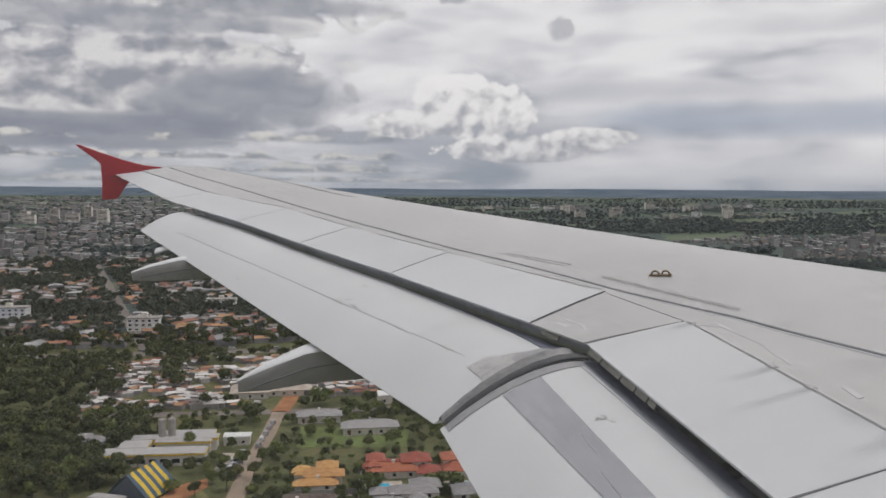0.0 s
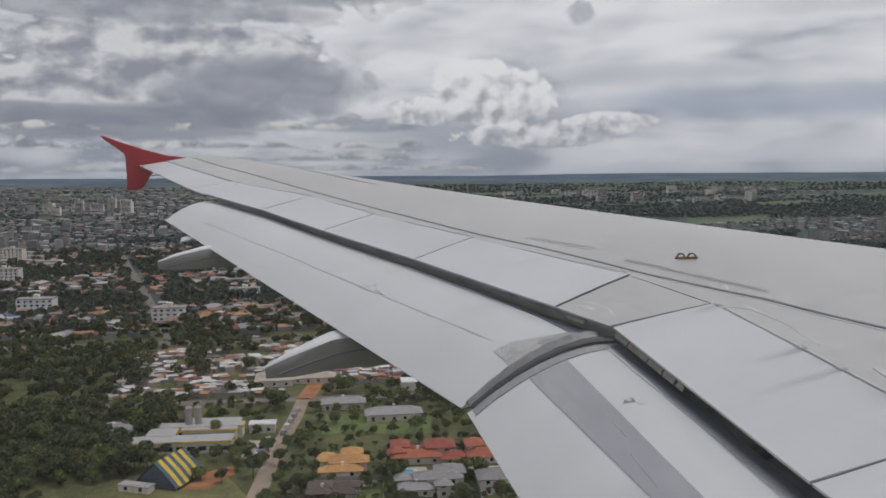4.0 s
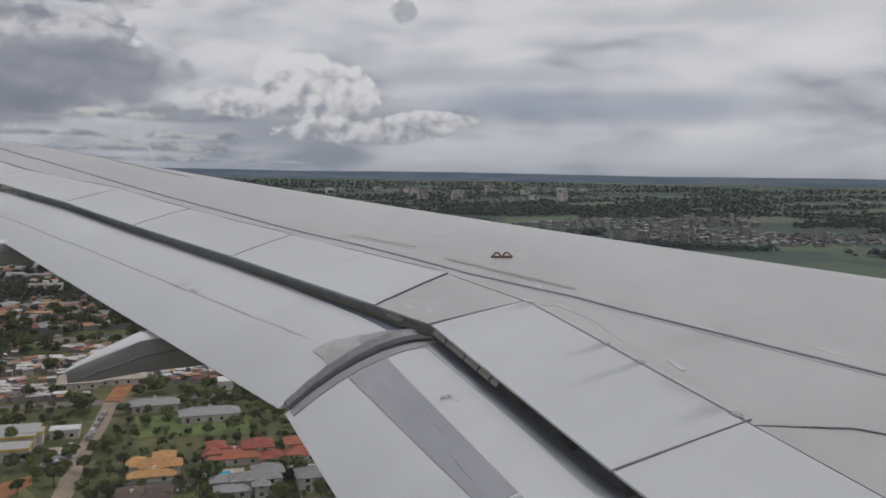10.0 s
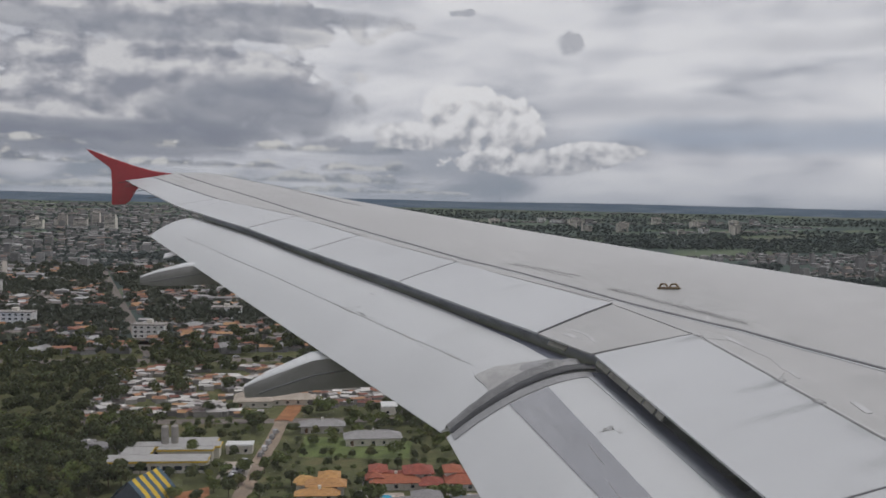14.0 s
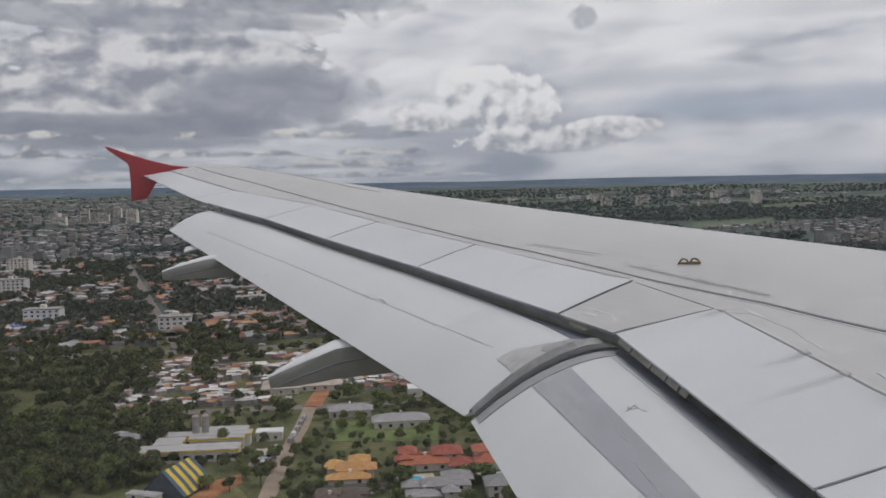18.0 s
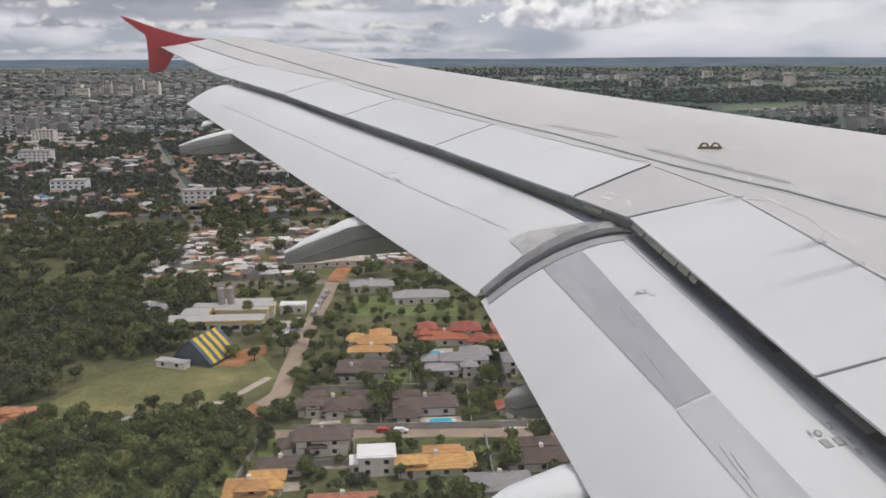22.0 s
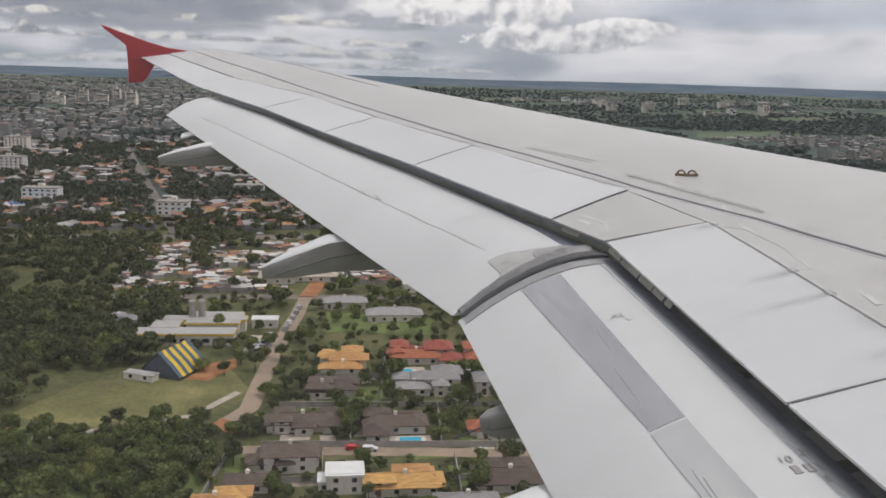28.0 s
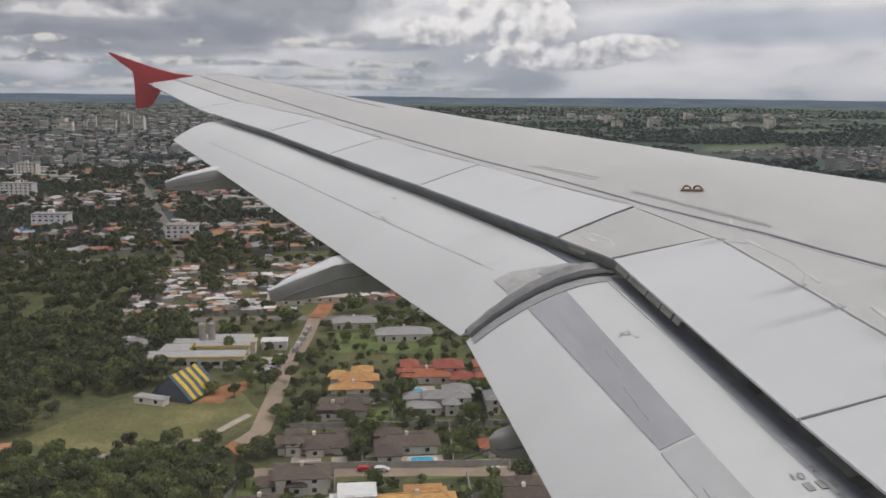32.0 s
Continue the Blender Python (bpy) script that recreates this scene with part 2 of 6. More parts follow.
# ---- materials ----
def material(name, base, rough=0.6, metal=0.0, vary=0.15, scale=3.0, fine=40.0, bump=0.0, tint=None, per_object=0.0, island=0.0, stretch=(1, 1, 1), spec=0.5, streaks=0.0, smears=(), world_space=False):
    """A surface with stains at two scales, optional relief and a change of tone from piece to piece."""
    m = bpy.data.materials.new(name)
    m.use_nodes = True
    nt = m.node_tree
    b = nt.nodes["Principled BSDF"]
    b.inputs["Metallic"].default_value = metal
    b.inputs["Specular IOR Level"].default_value = spec
    co = nt.nodes.new("ShaderNodeNewGeometry").outputs["Position"] if world_space else nt.nodes.new("ShaderNodeTexCoord").outputs["Object"]
    mp = nt.nodes.new("ShaderNodeMapping")
    mp.inputs["Scale"].default_value = stretch
    nt.links.new(co, mp.inputs[0])
    big = node(nt, "ShaderNodeTexNoise", Scale=scale, Detail=5.0, Roughness=0.6)
    small = node(nt, "ShaderNodeTexNoise", Scale=fine, Detail=4.0, Roughness=0.65)
    nt.links.new(mp.outputs[0], big.inputs["Vector"])
    nt.links.new(mp.outputs[0], small.inputs["Vector"])
    dark = tuple(c * (1 - vary) for c in base)
    light = tuple(min(1, c * (1 + vary * 0.7)) for c in base)
    col = ramp(nt, big.outputs[0], [(0.3, dark), (0.55, base), (0.75, tint or light)])
    col = mixed(nt, ramp(nt, small.outputs[0], [(0.35, (0, 0, 0)), (0.7, (1, 1, 1))]), col, mixed(nt, 1.0, col, (1 - vary * 0.8,) * 3, "MULTIPLY"))
    if streaks:                           # airflow streaks from front to back
        ms = nt.nodes.new("ShaderNodeMapping")
        ms.inputs["Scale"].default_value = (0.45, 7.0, 0.45)
        nt.links.new(co, ms.inputs[0])
        st = node(nt, "ShaderNodeTexNoise", Scale=1.0, Detail=7.0, Roughness=0.62, Distortion=0.1)
        nt.links.new(ms.outputs[0], st.inputs["Vector"])
        col = mixed(nt, maths(nt, "MULTIPLY", ramp(nt, st.outputs[0], [(0.45, (0, 0, 0)), (0.75, (1, 1, 1))]), streaks), col, mixed(nt, 1.0, col, (0.72, 0.71, 0.70), "MULTIPLY"))
    if smears:                            # oily smears behind the fittings: start x, y, length, width, depth
        xyz = nt.nodes.new("ShaderNodeSeparateXYZ")
        nt.links.new(co, xyz.inputs[0])
        for sx, sy, ln, wd, dp in smears:
            u = maths(nt, "MULTIPLY", maths(nt, "SUBTRACT", sx, xyz.outputs[0]), 1.0 / ln)
            v = maths(nt, "ABSOLUTE", maths(nt, "MULTIPLY", maths(nt, "SUBTRACT", maths(nt, "ADD", xyz.outputs[1], maths(nt, "MULTIPLY", big.outputs[0], wd * 2)), sy + wd), 1.0 / wd))
            fade = maths(nt, "MULTIPLY", maths(nt, "SUBTRACT", 1.0, u, clamp=True), maths(nt, "MULTIPLY", maths(nt, "ADD", u, 0.1), 8.0, clamp=True))
            fade = maths(nt, "MULTIPLY", fade, maths(nt, "SUBTRACT", 1.0, v, clamp=True))
            col = mixed(nt, maths(nt, "MULTIPLY", fade, maths(nt, "ADD", small.outputs[0], 0.4 * dp)), col, mixed(nt, 1.0, col, (1 - dp,) * 3, "MULTIPLY"))
    if per_object or island:
        src = nt.nodes.new("ShaderNodeObjectInfo").outputs["Random"] if per_object else nt.nodes.new("ShaderNodeNewGeometry").outputs["Random Per Island"]
        amount = per_object or island
        hsv = nt.nodes.new("ShaderNodeHueSaturation")
        nt.links.new(col, hsv.inputs["Color"])
        nt.links.new(maths(nt, "ADD", maths(nt, "MULTIPLY", src, 2 * amount), 1 - amount), hsv.inputs["Value"])
        nt.links.new(maths(nt, "ADD", maths(nt, "MULTIPLY", src, 0.06 * min(1, amount * 2)), 0.5 - 0.03 * min(1, amount * 2)), hsv.inputs["Hue"])
        col = hsv.outputs[0]
    nt.links.new(col, b.inputs["Base Color"])
    nt.links.new(maths(nt, "ADD", maths(nt, "MULTIPLY", small.outputs[0], 0.25), rough - 0.12, clamp=True), b.inputs["Roughness"])
    if bump:
        bp = node(nt, "ShaderNodeBump", Strength=0.5, Distance=bump)
        nt.links.new(small.outputs[0], bp.inputs["Height"])
        nt.links.new(bp.outputs[0], b.inputs["Normal"])
    return m


SKIN = material("grey_wing_paint", (0.451, 0.446, 0.442), 0.42, vary=0.10, scale=0.9, fine=14, stretch=(1, 0.35, 1), streaks=0.22, smears=((-5.2, 5.3, 0.6, 0.14, 0.25), (-5.35, 6.0, 0.45, 0.10, 0.2)))
PANEL = material("white_panel_paint", (0.522, 0.532, 0.546), 0.40, vary=0.07, scale=1.1, fine=16, stretch=(0.6, 1, 1), streaks=0.18, smears=((-5.78, 5.50, 0.38, 0.055, 0.62), (-5.78, 5.20, 0.60, 0.050, 0.62), (-5.78, 4.64, 0.40, 0.080, 0.60), (-5.78, 6.28, 0.25, 0.06, 0.6), (-5.78, 4.85, 0.16, 0.22, 0.5), (-5.78, 5.35, 0.10, 0.25, 0.4), (-6.3, 7.9, 0.5, 0.06, 0.25), (-6.9, 9.6, 0.5, 0.06, 0.25), (-7.5, 11.2, 0.5, 0.05, 0.22)))
FLAPW = material("white_flap_paint", (0.551, 0.560, 0.570), 0.42, vary=0.07, scale=1.0, fine=18, streaks=0.18, smears=((-6.7, 6.62, 0.5, 0.14, 0.30), (-6.9, 7.4, 0.5, 0.1, 0.16), (-7.4, 9.1, 0.5, 0.08, 0.16)))
METAL = material("worn_bare_metal", (0.47, 0.47, 0.485), 0.20, metal=1.0, vary=0.10, scale=1.2, fine=5, stretch=(2.0, 0.6, 1))
# same bare metal with a bright sky reflection put into its colour
SHEEN = material("sheen_bare_metal", (0.60, 0.595, 0.59), 0.20, metal=1.0, vary=0.10, scale=1.2, fine=5, stretch=(2.0, 0.6, 1))
SEAL = material("dark_rubber_seal", (0.07, 0.072, 0.08), 0.55, vary=0.3, scale=6, fine=50)
SEALG = material("grey_rubber_seal", (0.24, 0.24, 0.245), 0.5, vary=0.35, scale=8, fine=50)
COVE = material("dark_bay_lining", (0.44, 0.46, 0.54), 0.75, vary=0.3, scale=5, fine=40)
SEAM = material("dark_panel_seam", (0.15, 0.15, 0.16), 0.6, vary=0.2, scale=8)
STENCIL = material("grey_stencil_paint", (0.33, 0.325, 0.32), 0.6, vary=0.2, scale=20)
RED = material("red_fence_paint", (0.38, 0.034, 0.045), 0.38, vary=0.12, scale=2)
BRACKET = material("ochre_bracket_paint", (0.20, 0.14, 0.075), 0.6, vary=0.25, scale=30)
# fairing top and sides: light and shade put into two paint colours
FAIR = material("lit_fairing_top", (0.62, 0.63, 0.64), 0.4, vary=0.08, scale=2)
FAIRG = material("shaded_fairing_side", (0.238, 0.234, 0.231), 0.45, vary=0.15, scale=3)
GRIME = material("grey_grime_patch", (0.44, 0.435, 0.43), 0.5, vary=0.25, scale=6)
# bare nose metal, darkened in colour for the shade under the spoiler edge
NOSEM = material("shaded_bare_nose_metal", (0.135, 0.145, 0.185), 0.42, metal=0.1, vary=0.25, scale=2.0, fine=25)
SEALP = material("rubbed_grey_metal", (0.33, 0.33, 0.335), 0.45, metal=0.2, vary=0.22, scale=9, fine=60)
# steps from the shaded nose colour towards the flap's white
NOSEFADE = [material("nose_shade_fade", (0.135 + 0.085 * k, 0.145 + 0.085 * k, 0.185 + 0.08 * k), 0.42, vary=0.2, scale=3, fine=30) for k in range(1, 5)]
HEAD = material("rivet_head_grey", (0.36, 0.36, 0.365), 0.5, vary=0.2, scale=20)
RUB = material("faint_rub_line", (0.545, 0.545, 0.545), 0.5, vary=0.15, scale=10)
RUBD = material("worn_seam_grey", (0.525, 0.53, 0.535), 0.5, vary=0.35, scale=4)
# cream stands for sunlight on the structure inside the gap
LINING = material("sunlit_gap_cream", (0.220, 0.212, 0.182), 0.6, vary=0.3, scale=7)
def leafy(m, share):
    """Lets light through the leaves."""
    nt = m.node_tree
    b, out = nt.nodes["Principled BSDF"], nt.nodes["Material Output"]
    t = nt.nodes.new("ShaderNodeBsdfTranslucent")
    nt.links.new(b.inputs["Base Color"].links[0].from_socket, t.inputs["Color"])
    mx = nt.nodes.new("ShaderNodeMixShader")
    mx.inputs[0].default_value = share
    nt.links.new(b.outputs[0], mx.inputs[1])
    nt.links.new(t.outputs[0], mx.inputs[2])
    nt.links.new(mx.outputs[0], out.inputs[0])
    return m


LEAF = leafy(material("tree_foliage", (0.115, 0.130, 0.062), 0.8, vary=0.58, scale=0.105, fine=0.6, tint=(0.22, 0.205, 0.075), world_space=True, island=0.40, spec=0.2), 0.35)
# young foliage, brightened in colour for the sun on it
LEAFSUN = leafy(material("sunlit_young_foliage", (0.160, 0.190, 0.068), 0.8, vary=0.50, scale=0.105, fine=0.6, tint=(0.30, 0.30, 0.10), world_space=True, island=0.38, spec=0.2), 0.35)
LEAFTOWN = leafy(material("town_foliage", (0.108, 0.120, 0.092), 0.9, vary=0.25, scale=0.02, fine=0.3, tint=(0.15, 0.155, 0.105), island=0.2, spec=0.1), 0.35)
# distant leaves: the blue of the haze is mixed into the base colour
LEAFFAR = leafy(material("hazed_far_foliage", (0.115, 0.135, 0.132), 0.9, vary=0.18, scale=0.006, fine=0.2, tint=(0.14, 0.165, 0.15), island=0.10, spec=0.1), 0.35)
BARK = material("bark", (0.10, 0.07, 0.045), 0.9, vary=0.3, scale=2)
TILE = material("orange_clay_tile", (0.46, 0.20, 0.10), 0.8, vary=0.40, scale=0.5, fine=5, per_object=0.18, stretch=(1, 4, 1))
REDTILE = material("red_clay_tile", (0.34, 0.095, 0.055), 0.8, vary=0.40, scale=0.5, fine=5, per_object=0.15, stretch=(1, 4, 1))
OCHRE = material("ochre_clay_tile", (0.52, 0.285, 0.10), 0.8, vary=0.40, scale=0.5, fine=5, per_object=0.12, stretch=(1, 4, 1))
BROWN = material("dark_brown_tile", (0.095, 0.068, 0.055), 0.8, vary=0.30, scale=0.5, fine=5, per_object=0.2, stretch=(1, 4, 1))
SLATE = material("grey_roof", (0.25, 0.24, 0.24), 0.7, vary=0.25, scale=0.4, fine=4, per_object=0.2, stretch=(1, 4, 1))
WHITER = material("white_metal_roof", (0.62, 0.62, 0.61), 0.5, vary=0.16, scale=0.3, fine=3, per_object=0.1, stretch=(1, 4, 1))
WALL = material("cream_plaster", (0.62, 0.58, 0.52), 0.85, vary=0.16, scale=0.4, fine=4, per_object=0.15)
GLASS = material("dark_window_glass", (0.03, 0.035, 0.045), 0.15, vary=0.3, scale=1)
YELLOW = material("yellow_fascia", (0.62, 0.42, 0.03), 0.6, vary=0.15, scale=0.5)
SHEET = material("pale_roof_sheet", (0.37, 0.36, 0.35), 0.6, vary=0.2, scale=0.3, fine=3, stretch=(1, 4, 1))
BLUER = material("bright_blue_sheet", (0.05, 0.16, 0.42), 0.5, vary=0.2, scale=0.3)
BLUE = material("blue_roof_sheet", (0.045, 0.085, 0.125), 0.5, vary=0.2, scale=0.3)
GABLE = material("dark_gable_cladding", (0.07, 0.085, 0.11), 0.6, vary=0.25, scale=0.5)
DOORW = material("brown_door_wood", (0.14, 0.075, 0.04), 0.6, vary=0.25, scale=1.5)
POOL = material("pool_water", (0.06, 0.42, 0.62), 0.12, vary=0.15, scale=0.6)
PAVE = material("pale_paving", (0.42, 0.36, 0.30), 0.85, vary=0.25, scale=0.3, fine=3)
TRACK = material("dusty_street", (0.31, 0.24, 0.18), 0.9, vary=0.30, scale=0.08, fine=1.5, tint=(0.36, 0.25, 0.17))
ASPHALT = material("worn_asphalt", (0.17, 0.145, 0.125), 0.85, vary=0.25, scale=0.08, fine=1.5)
DIRT = material("red_earth", (0.34, 0.145, 0.06), 0.95, vary=0.35, scale=0.10, fine=1.5, tint=(0.42, 0.24, 0.12))
FIELD = material("mown_field", (0.156, 0.154, 0.053), 0.95, vary=0.45, scale=0.045, fine=0.7, tint=(0.29, 0.235, 0.10))
LAWN = material("green_lawn", (0.135, 0.175, 0.05), 0.95, vary=0.35, scale=0.15, fine=1.5)
CONC = material("bare_concrete", (0.30, 0.28, 0.26), 0.85, vary=0.25, scale=0.4, fine=4)
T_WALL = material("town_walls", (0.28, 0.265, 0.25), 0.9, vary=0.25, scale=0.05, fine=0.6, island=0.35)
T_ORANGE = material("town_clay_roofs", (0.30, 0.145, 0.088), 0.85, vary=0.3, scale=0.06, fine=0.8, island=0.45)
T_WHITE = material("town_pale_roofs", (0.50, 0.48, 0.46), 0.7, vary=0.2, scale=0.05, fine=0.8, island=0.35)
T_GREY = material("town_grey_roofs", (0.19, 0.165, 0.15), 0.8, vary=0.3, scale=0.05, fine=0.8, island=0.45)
# far buildings greyed and flattened in colour to stand for haze
F_WALL = material("hazed_far_walls", (0.225, 0.221, 0.221), 0.9, vary=0.2, scale=0.05, fine=0.6, island=0.25)
F_ORANGE = material("hazed_far_clay_roofs", (0.200, 0.140, 0.115), 0.85, vary=0.25, scale=0.06, fine=0.8, island=0.3)
F_WHITE = material("hazed_far_pale_roofs", (0.314, 0.309, 0.304), 0.7, vary=0.2, scale=0.05, fine=0.8, island=0.3)
F_GREY = material("hazed_far_grey_roofs", (0.160, 0.152, 0.148), 0.8, vary=0.25, scale=0.05, fine=0.8, island=0.3)
CARP = material("car_paint", (0.45, 0.45, 0.46), 0.25, vary=0.05, scale=1, per_object=0.6)
CARRED = material("red_car_paint", (0.42, 0.03, 0.03), 0.25, vary=0.05, scale=1)
TYRE = material("tyre_rubber", (0.02, 0.02, 0.02), 0.8, vary=0.2)
# ---- helpers for meshes ----
def mesh_object(name, verts, faces, mat, parent=None, label="", smooth=False):
    me = bpy.data.meshes.new(name)
    me.from_pydata([tuple(v) for v in verts], [], faces)
    for m in (mat if isinstance(mat, (list, tuple)) else [mat]):
        me.materials.append(m)
    if smooth:
        me.polygons.foreach_set("use_smooth", [True] * len(me.polygons))
    me.update()
    ob = new(name, me)
    if parent:
        ob.parent = parent
    if label:
        ob["label"] = label
    return ob


def part(name, bm, mat, parent, label="", smooth=False):
    me = bpy.data.meshes.new(name)
    bmesh.ops.recalc_face_normals(bm, faces=bm.faces)
    bm.to_mesh(me)
    bm.free()
    for m in (mat if isinstance(mat, (list, tuple)) else [mat]):
        me.materials.append(m)
    if smooth:
        me.polygons.foreach_set("use_smooth", [True] * len(me.polygons))
    ob = new(name, me)
    ob.parent = parent
    if label:
        ob["label"] = label
    return ob


def loft(name, rings, mat, parent, label="", closed=True, smooth=True, sharp=0.6):
    """A skin over rings of equal length; closed rings get end caps."""
    bm = bmesh.new()
    vs = [[bm.verts.new(q) for q in r] for r in rings]
    n = len(rings[0])
    for a, b in zip(vs, vs[1:]):
        for i in range(n if closed else n - 1):
            j = (i + 1) % n
            bm.faces.new((a[i], a[j], b[j], b[i]))
    if closed:
        bm.faces.new(vs[0][::-1])
        bm.faces.new(vs[-1])
    bmesh.ops.recalc_face_normals(bm, faces=bm.faces)
    for e in bm.edges:
        if len(e.link_faces) == 2 and e.calc_face_angle(0) > sharp:
            e.smooth = False
    return part(name, bm, mat, parent, label, smooth)


def slab(name, grid, thick, mat, parent, label="", bevel=0.004):
    """A curved plate: grid[i][j] are points of its upper face, thick its depth downwards."""
    bm = bmesh.new()
    nu, nv = len(grid), len(grid[0])
    top = [[bm.verts.new(q) for q in row] for row in grid]
    low = [[bm.verts.new((q[0], q[1], q[2] - thick)) for q in row] for row in grid]
    for i in range(nu - 1):
        for j in range(nv - 1):
            bm.faces.new((top[i][j], top[i + 1][j], top[i + 1][j + 1], top[i][j + 1]))
            bm.faces.new((low[i][j], low[i][j + 1], low[i + 1][j + 1], low[i + 1][j]))
    for i in range(nu - 1):
        bm.faces.new((top[i][0], low[i][0], low[i + 1][0], top[i + 1][0]))
        bm.faces.new((top[i][-1], top[i + 1][-1], low[i + 1][-1], low[i][-1]))
    for j in range(nv - 1):
        bm.faces.new((top[0][j], top[0][j + 1], low[0][j + 1], low[0][j]))
        bm.faces.new((top[-1][j], low[-1][j], low[-1][j + 1], top[-1][j + 1]))
    bmesh.ops.recalc_face_normals(bm, faces=bm.faces)
    for e in bm.edges:
        if len(e.link_faces) == 2 and e.calc_face_angle(0) > 0.6:
            e.smooth = False
    return part(name, bm, mat, parent, label, True)


# ---- the wing: x forward, y outboard from the aircraft's centre line, z up ----
LIFT, BEND, TWIST = 0.1059, 0.00182, -0.0500
KINK, TIP = 6.39, 16.95
SX = (0, .005, .02, .05, .1, .2, .3, .4, .5, .6, .7, .8, .87, .93, 1.0)
SZ = (0, .011, .022, .034, .046, .058, .063, .063, .060, .053, .043, .030, .020, .012, .0)
NOSE_UP = Matrix(((0.99313, -0.00365, -0.11694, 8.318), (0.0, 0.99951, -0.03121, -1.771), (0.117, 0.031, 0.99265, 99.523), (0, 0, 0, 1)))


def lead(y):
    return 0.514 * y


def trail(y):
    return 7.05 if y < KINK else 7.05 + (y - KINK) * 0.2983


def height(xa, y):
    """Height of the upper skin at xa metres aft, y metres outboard."""
    c = trail(y) - lead(y)
    s = (xa - lead(y)) / c
    return LIFT * (y - KINK) + BEND * max(y - KINK, 0) ** 2 + float(np.interp(s, SX, SZ)) * c - TWIST * (s - 0.5) * c


def skin(xa, y, dz=0.0):
    return Vector((-xa, y, height(xa, y) + dz))


HINGE_Y = (2.0, 6.348, 7.146, 8.852, 10.439, 11.934, 13.94, 16.89, 17.1)
HINGE_X = (5.86, 5.817, 5.984, 6.623, 7.231, 7.758, 8.689, 9.796, 9.87)
EDGE_Y = (2.0, 4.485, 6.40, 6.903, 8.606, 10.215, 11.763, 13.51)
EDGE_X = (6.51, 6.488, 6.435, 6.595, 7.172, 7.77, 8.327, 9.053)


def hinge(y):
    return float(np.interp(y, HINGE_Y, HINGE_X))


def edge_x(y):
    return float(np.interp(y, EDGE_Y, EDGE_X))


wing = new("aircraft_wing")
wing.matrix_world = NOSE_UP
tagged(wing, "grey-white airliner wing with flaps lowered and a red tip fence", "aircraft wing")

# main box with the leading edge, up to the hinge line
rings = []
ys = [1.3, 1.7] + [2.0 + 0.3 * i for i in range(15)] + [KINK + 0.3 * i for i in range(34)] + [16.6, 16.75, 16.88]
for y in ys:
    c = trail(y) - lead(y)
    inset = 0.0 if y < 16.5 else 0.5 * (1 - math.sqrt(max(0, 1 - ((y - 16.5) / 0.42) ** 2)))
    xh = hinge(y)
    ss = [inset / c + (1 - inset / c) * s for s in (0, .004, .012, .03, .06, .1, .16, .24, .32, .40, .48, .56, .64)]
    upper = [skin(lead(y) + s * c, y) for s in ss if lead(y) + s * c < xh - 0.02]
    while len(upper) < len(ss):
        upper.append(None)
    cut = [q for q in upper if q]
    xs0 = -cut[-1].x
    for k in range(len(cut), len(ss)):
        upper[k] = skin(xs0 + (xh - xs0) * (k - len(cut) + 1) / (len(ss) - len(cut) + 1), y)
    upper.append(skin(xh, y))
    under = []
    for q in reversed(upper[1:]):
        s = (-q.x - lead(y)) / c
        under.append(Vector((q.x, y, q.z - c * (0.135 * min(1, (s / 0.25)) ** 0.6 * (1.08 - 0.55 * s)))))
    rings.append(upper + under)
loft("main_skin", rings, SKIN, wing, "light grey painted upper skin with the leading edge", sharp=0.7)


def plate(name, ya0, ya1, yb0, yb1, mat, label="", fore=0.012, aft=0.0, side=0.006, x0=None, x1=None, n=10, thick=0.012, dz=0.0):
    """A panel between the hinge line (y from ya0 to ya1) and the aft edge (yb0 to yb1)."""
    x0, x1 = x0 or hinge, x1 or edge_x
    grid = []
    for i in range(n + 1):
        u = i / n
        h, e = ya0 + side + (ya1 - ya0 - 2 * side) * u, yb0 + side + (yb1 - yb0 - 2 * side) * u
        row = []
        for j in range(7):
            v = j / 6
            y = h + (e - h) * v
            xa = (x0(h) + fore) * (1 - v) + (x1(e) - aft) * v
            row.append(skin(xa, y, dz))
        grid.append(row)
    return slab(name, grid, thick, mat, wing, label)


plate("fixed_panel", 2.0, 4.481, 2.0, 4.481, PANEL, "white fixed panel inboard of the spoilers", side=0.003, dz=0.004)
plate("spoiler", 4.481, 6.36, 4.49, 6.38, PANEL, "white inboard spoiler panel, closed", dz=0.004)
plate("fixed_panel", 6.37, 7.135, 6.41, 6.893, SKIN, "grey fixed panel at the kink")
CUTS = ((7.146, 6.903), (8.852, 8.606), (10.439, 10.215), (11.934, 11.763), (13.66, 13.49))
for (a, c), (b, d) in zip(CUTS, CUTS[1:]):
    plate("spoiler", a, b, c, d, PANEL, "white spoiler panel, closed", dz=0.003)


def aileron_edge(y):
    return float(np.interp(y, (13.4, 14.05, 17.297), (9.02, 9.261, 10.338)))


plate("fixed_panel", 13.67, 13.94, 13.50, 14.05, PANEL, x1=aileron_edge)
aileron = plate("aileron", 13.94, 16.85, 14.06, 17.0, PANEL, "white aileron, in line with the wing", x1=aileron_edge, fore=0.02)
# dark bay under the spoilers, seen through the gaps
grid = []
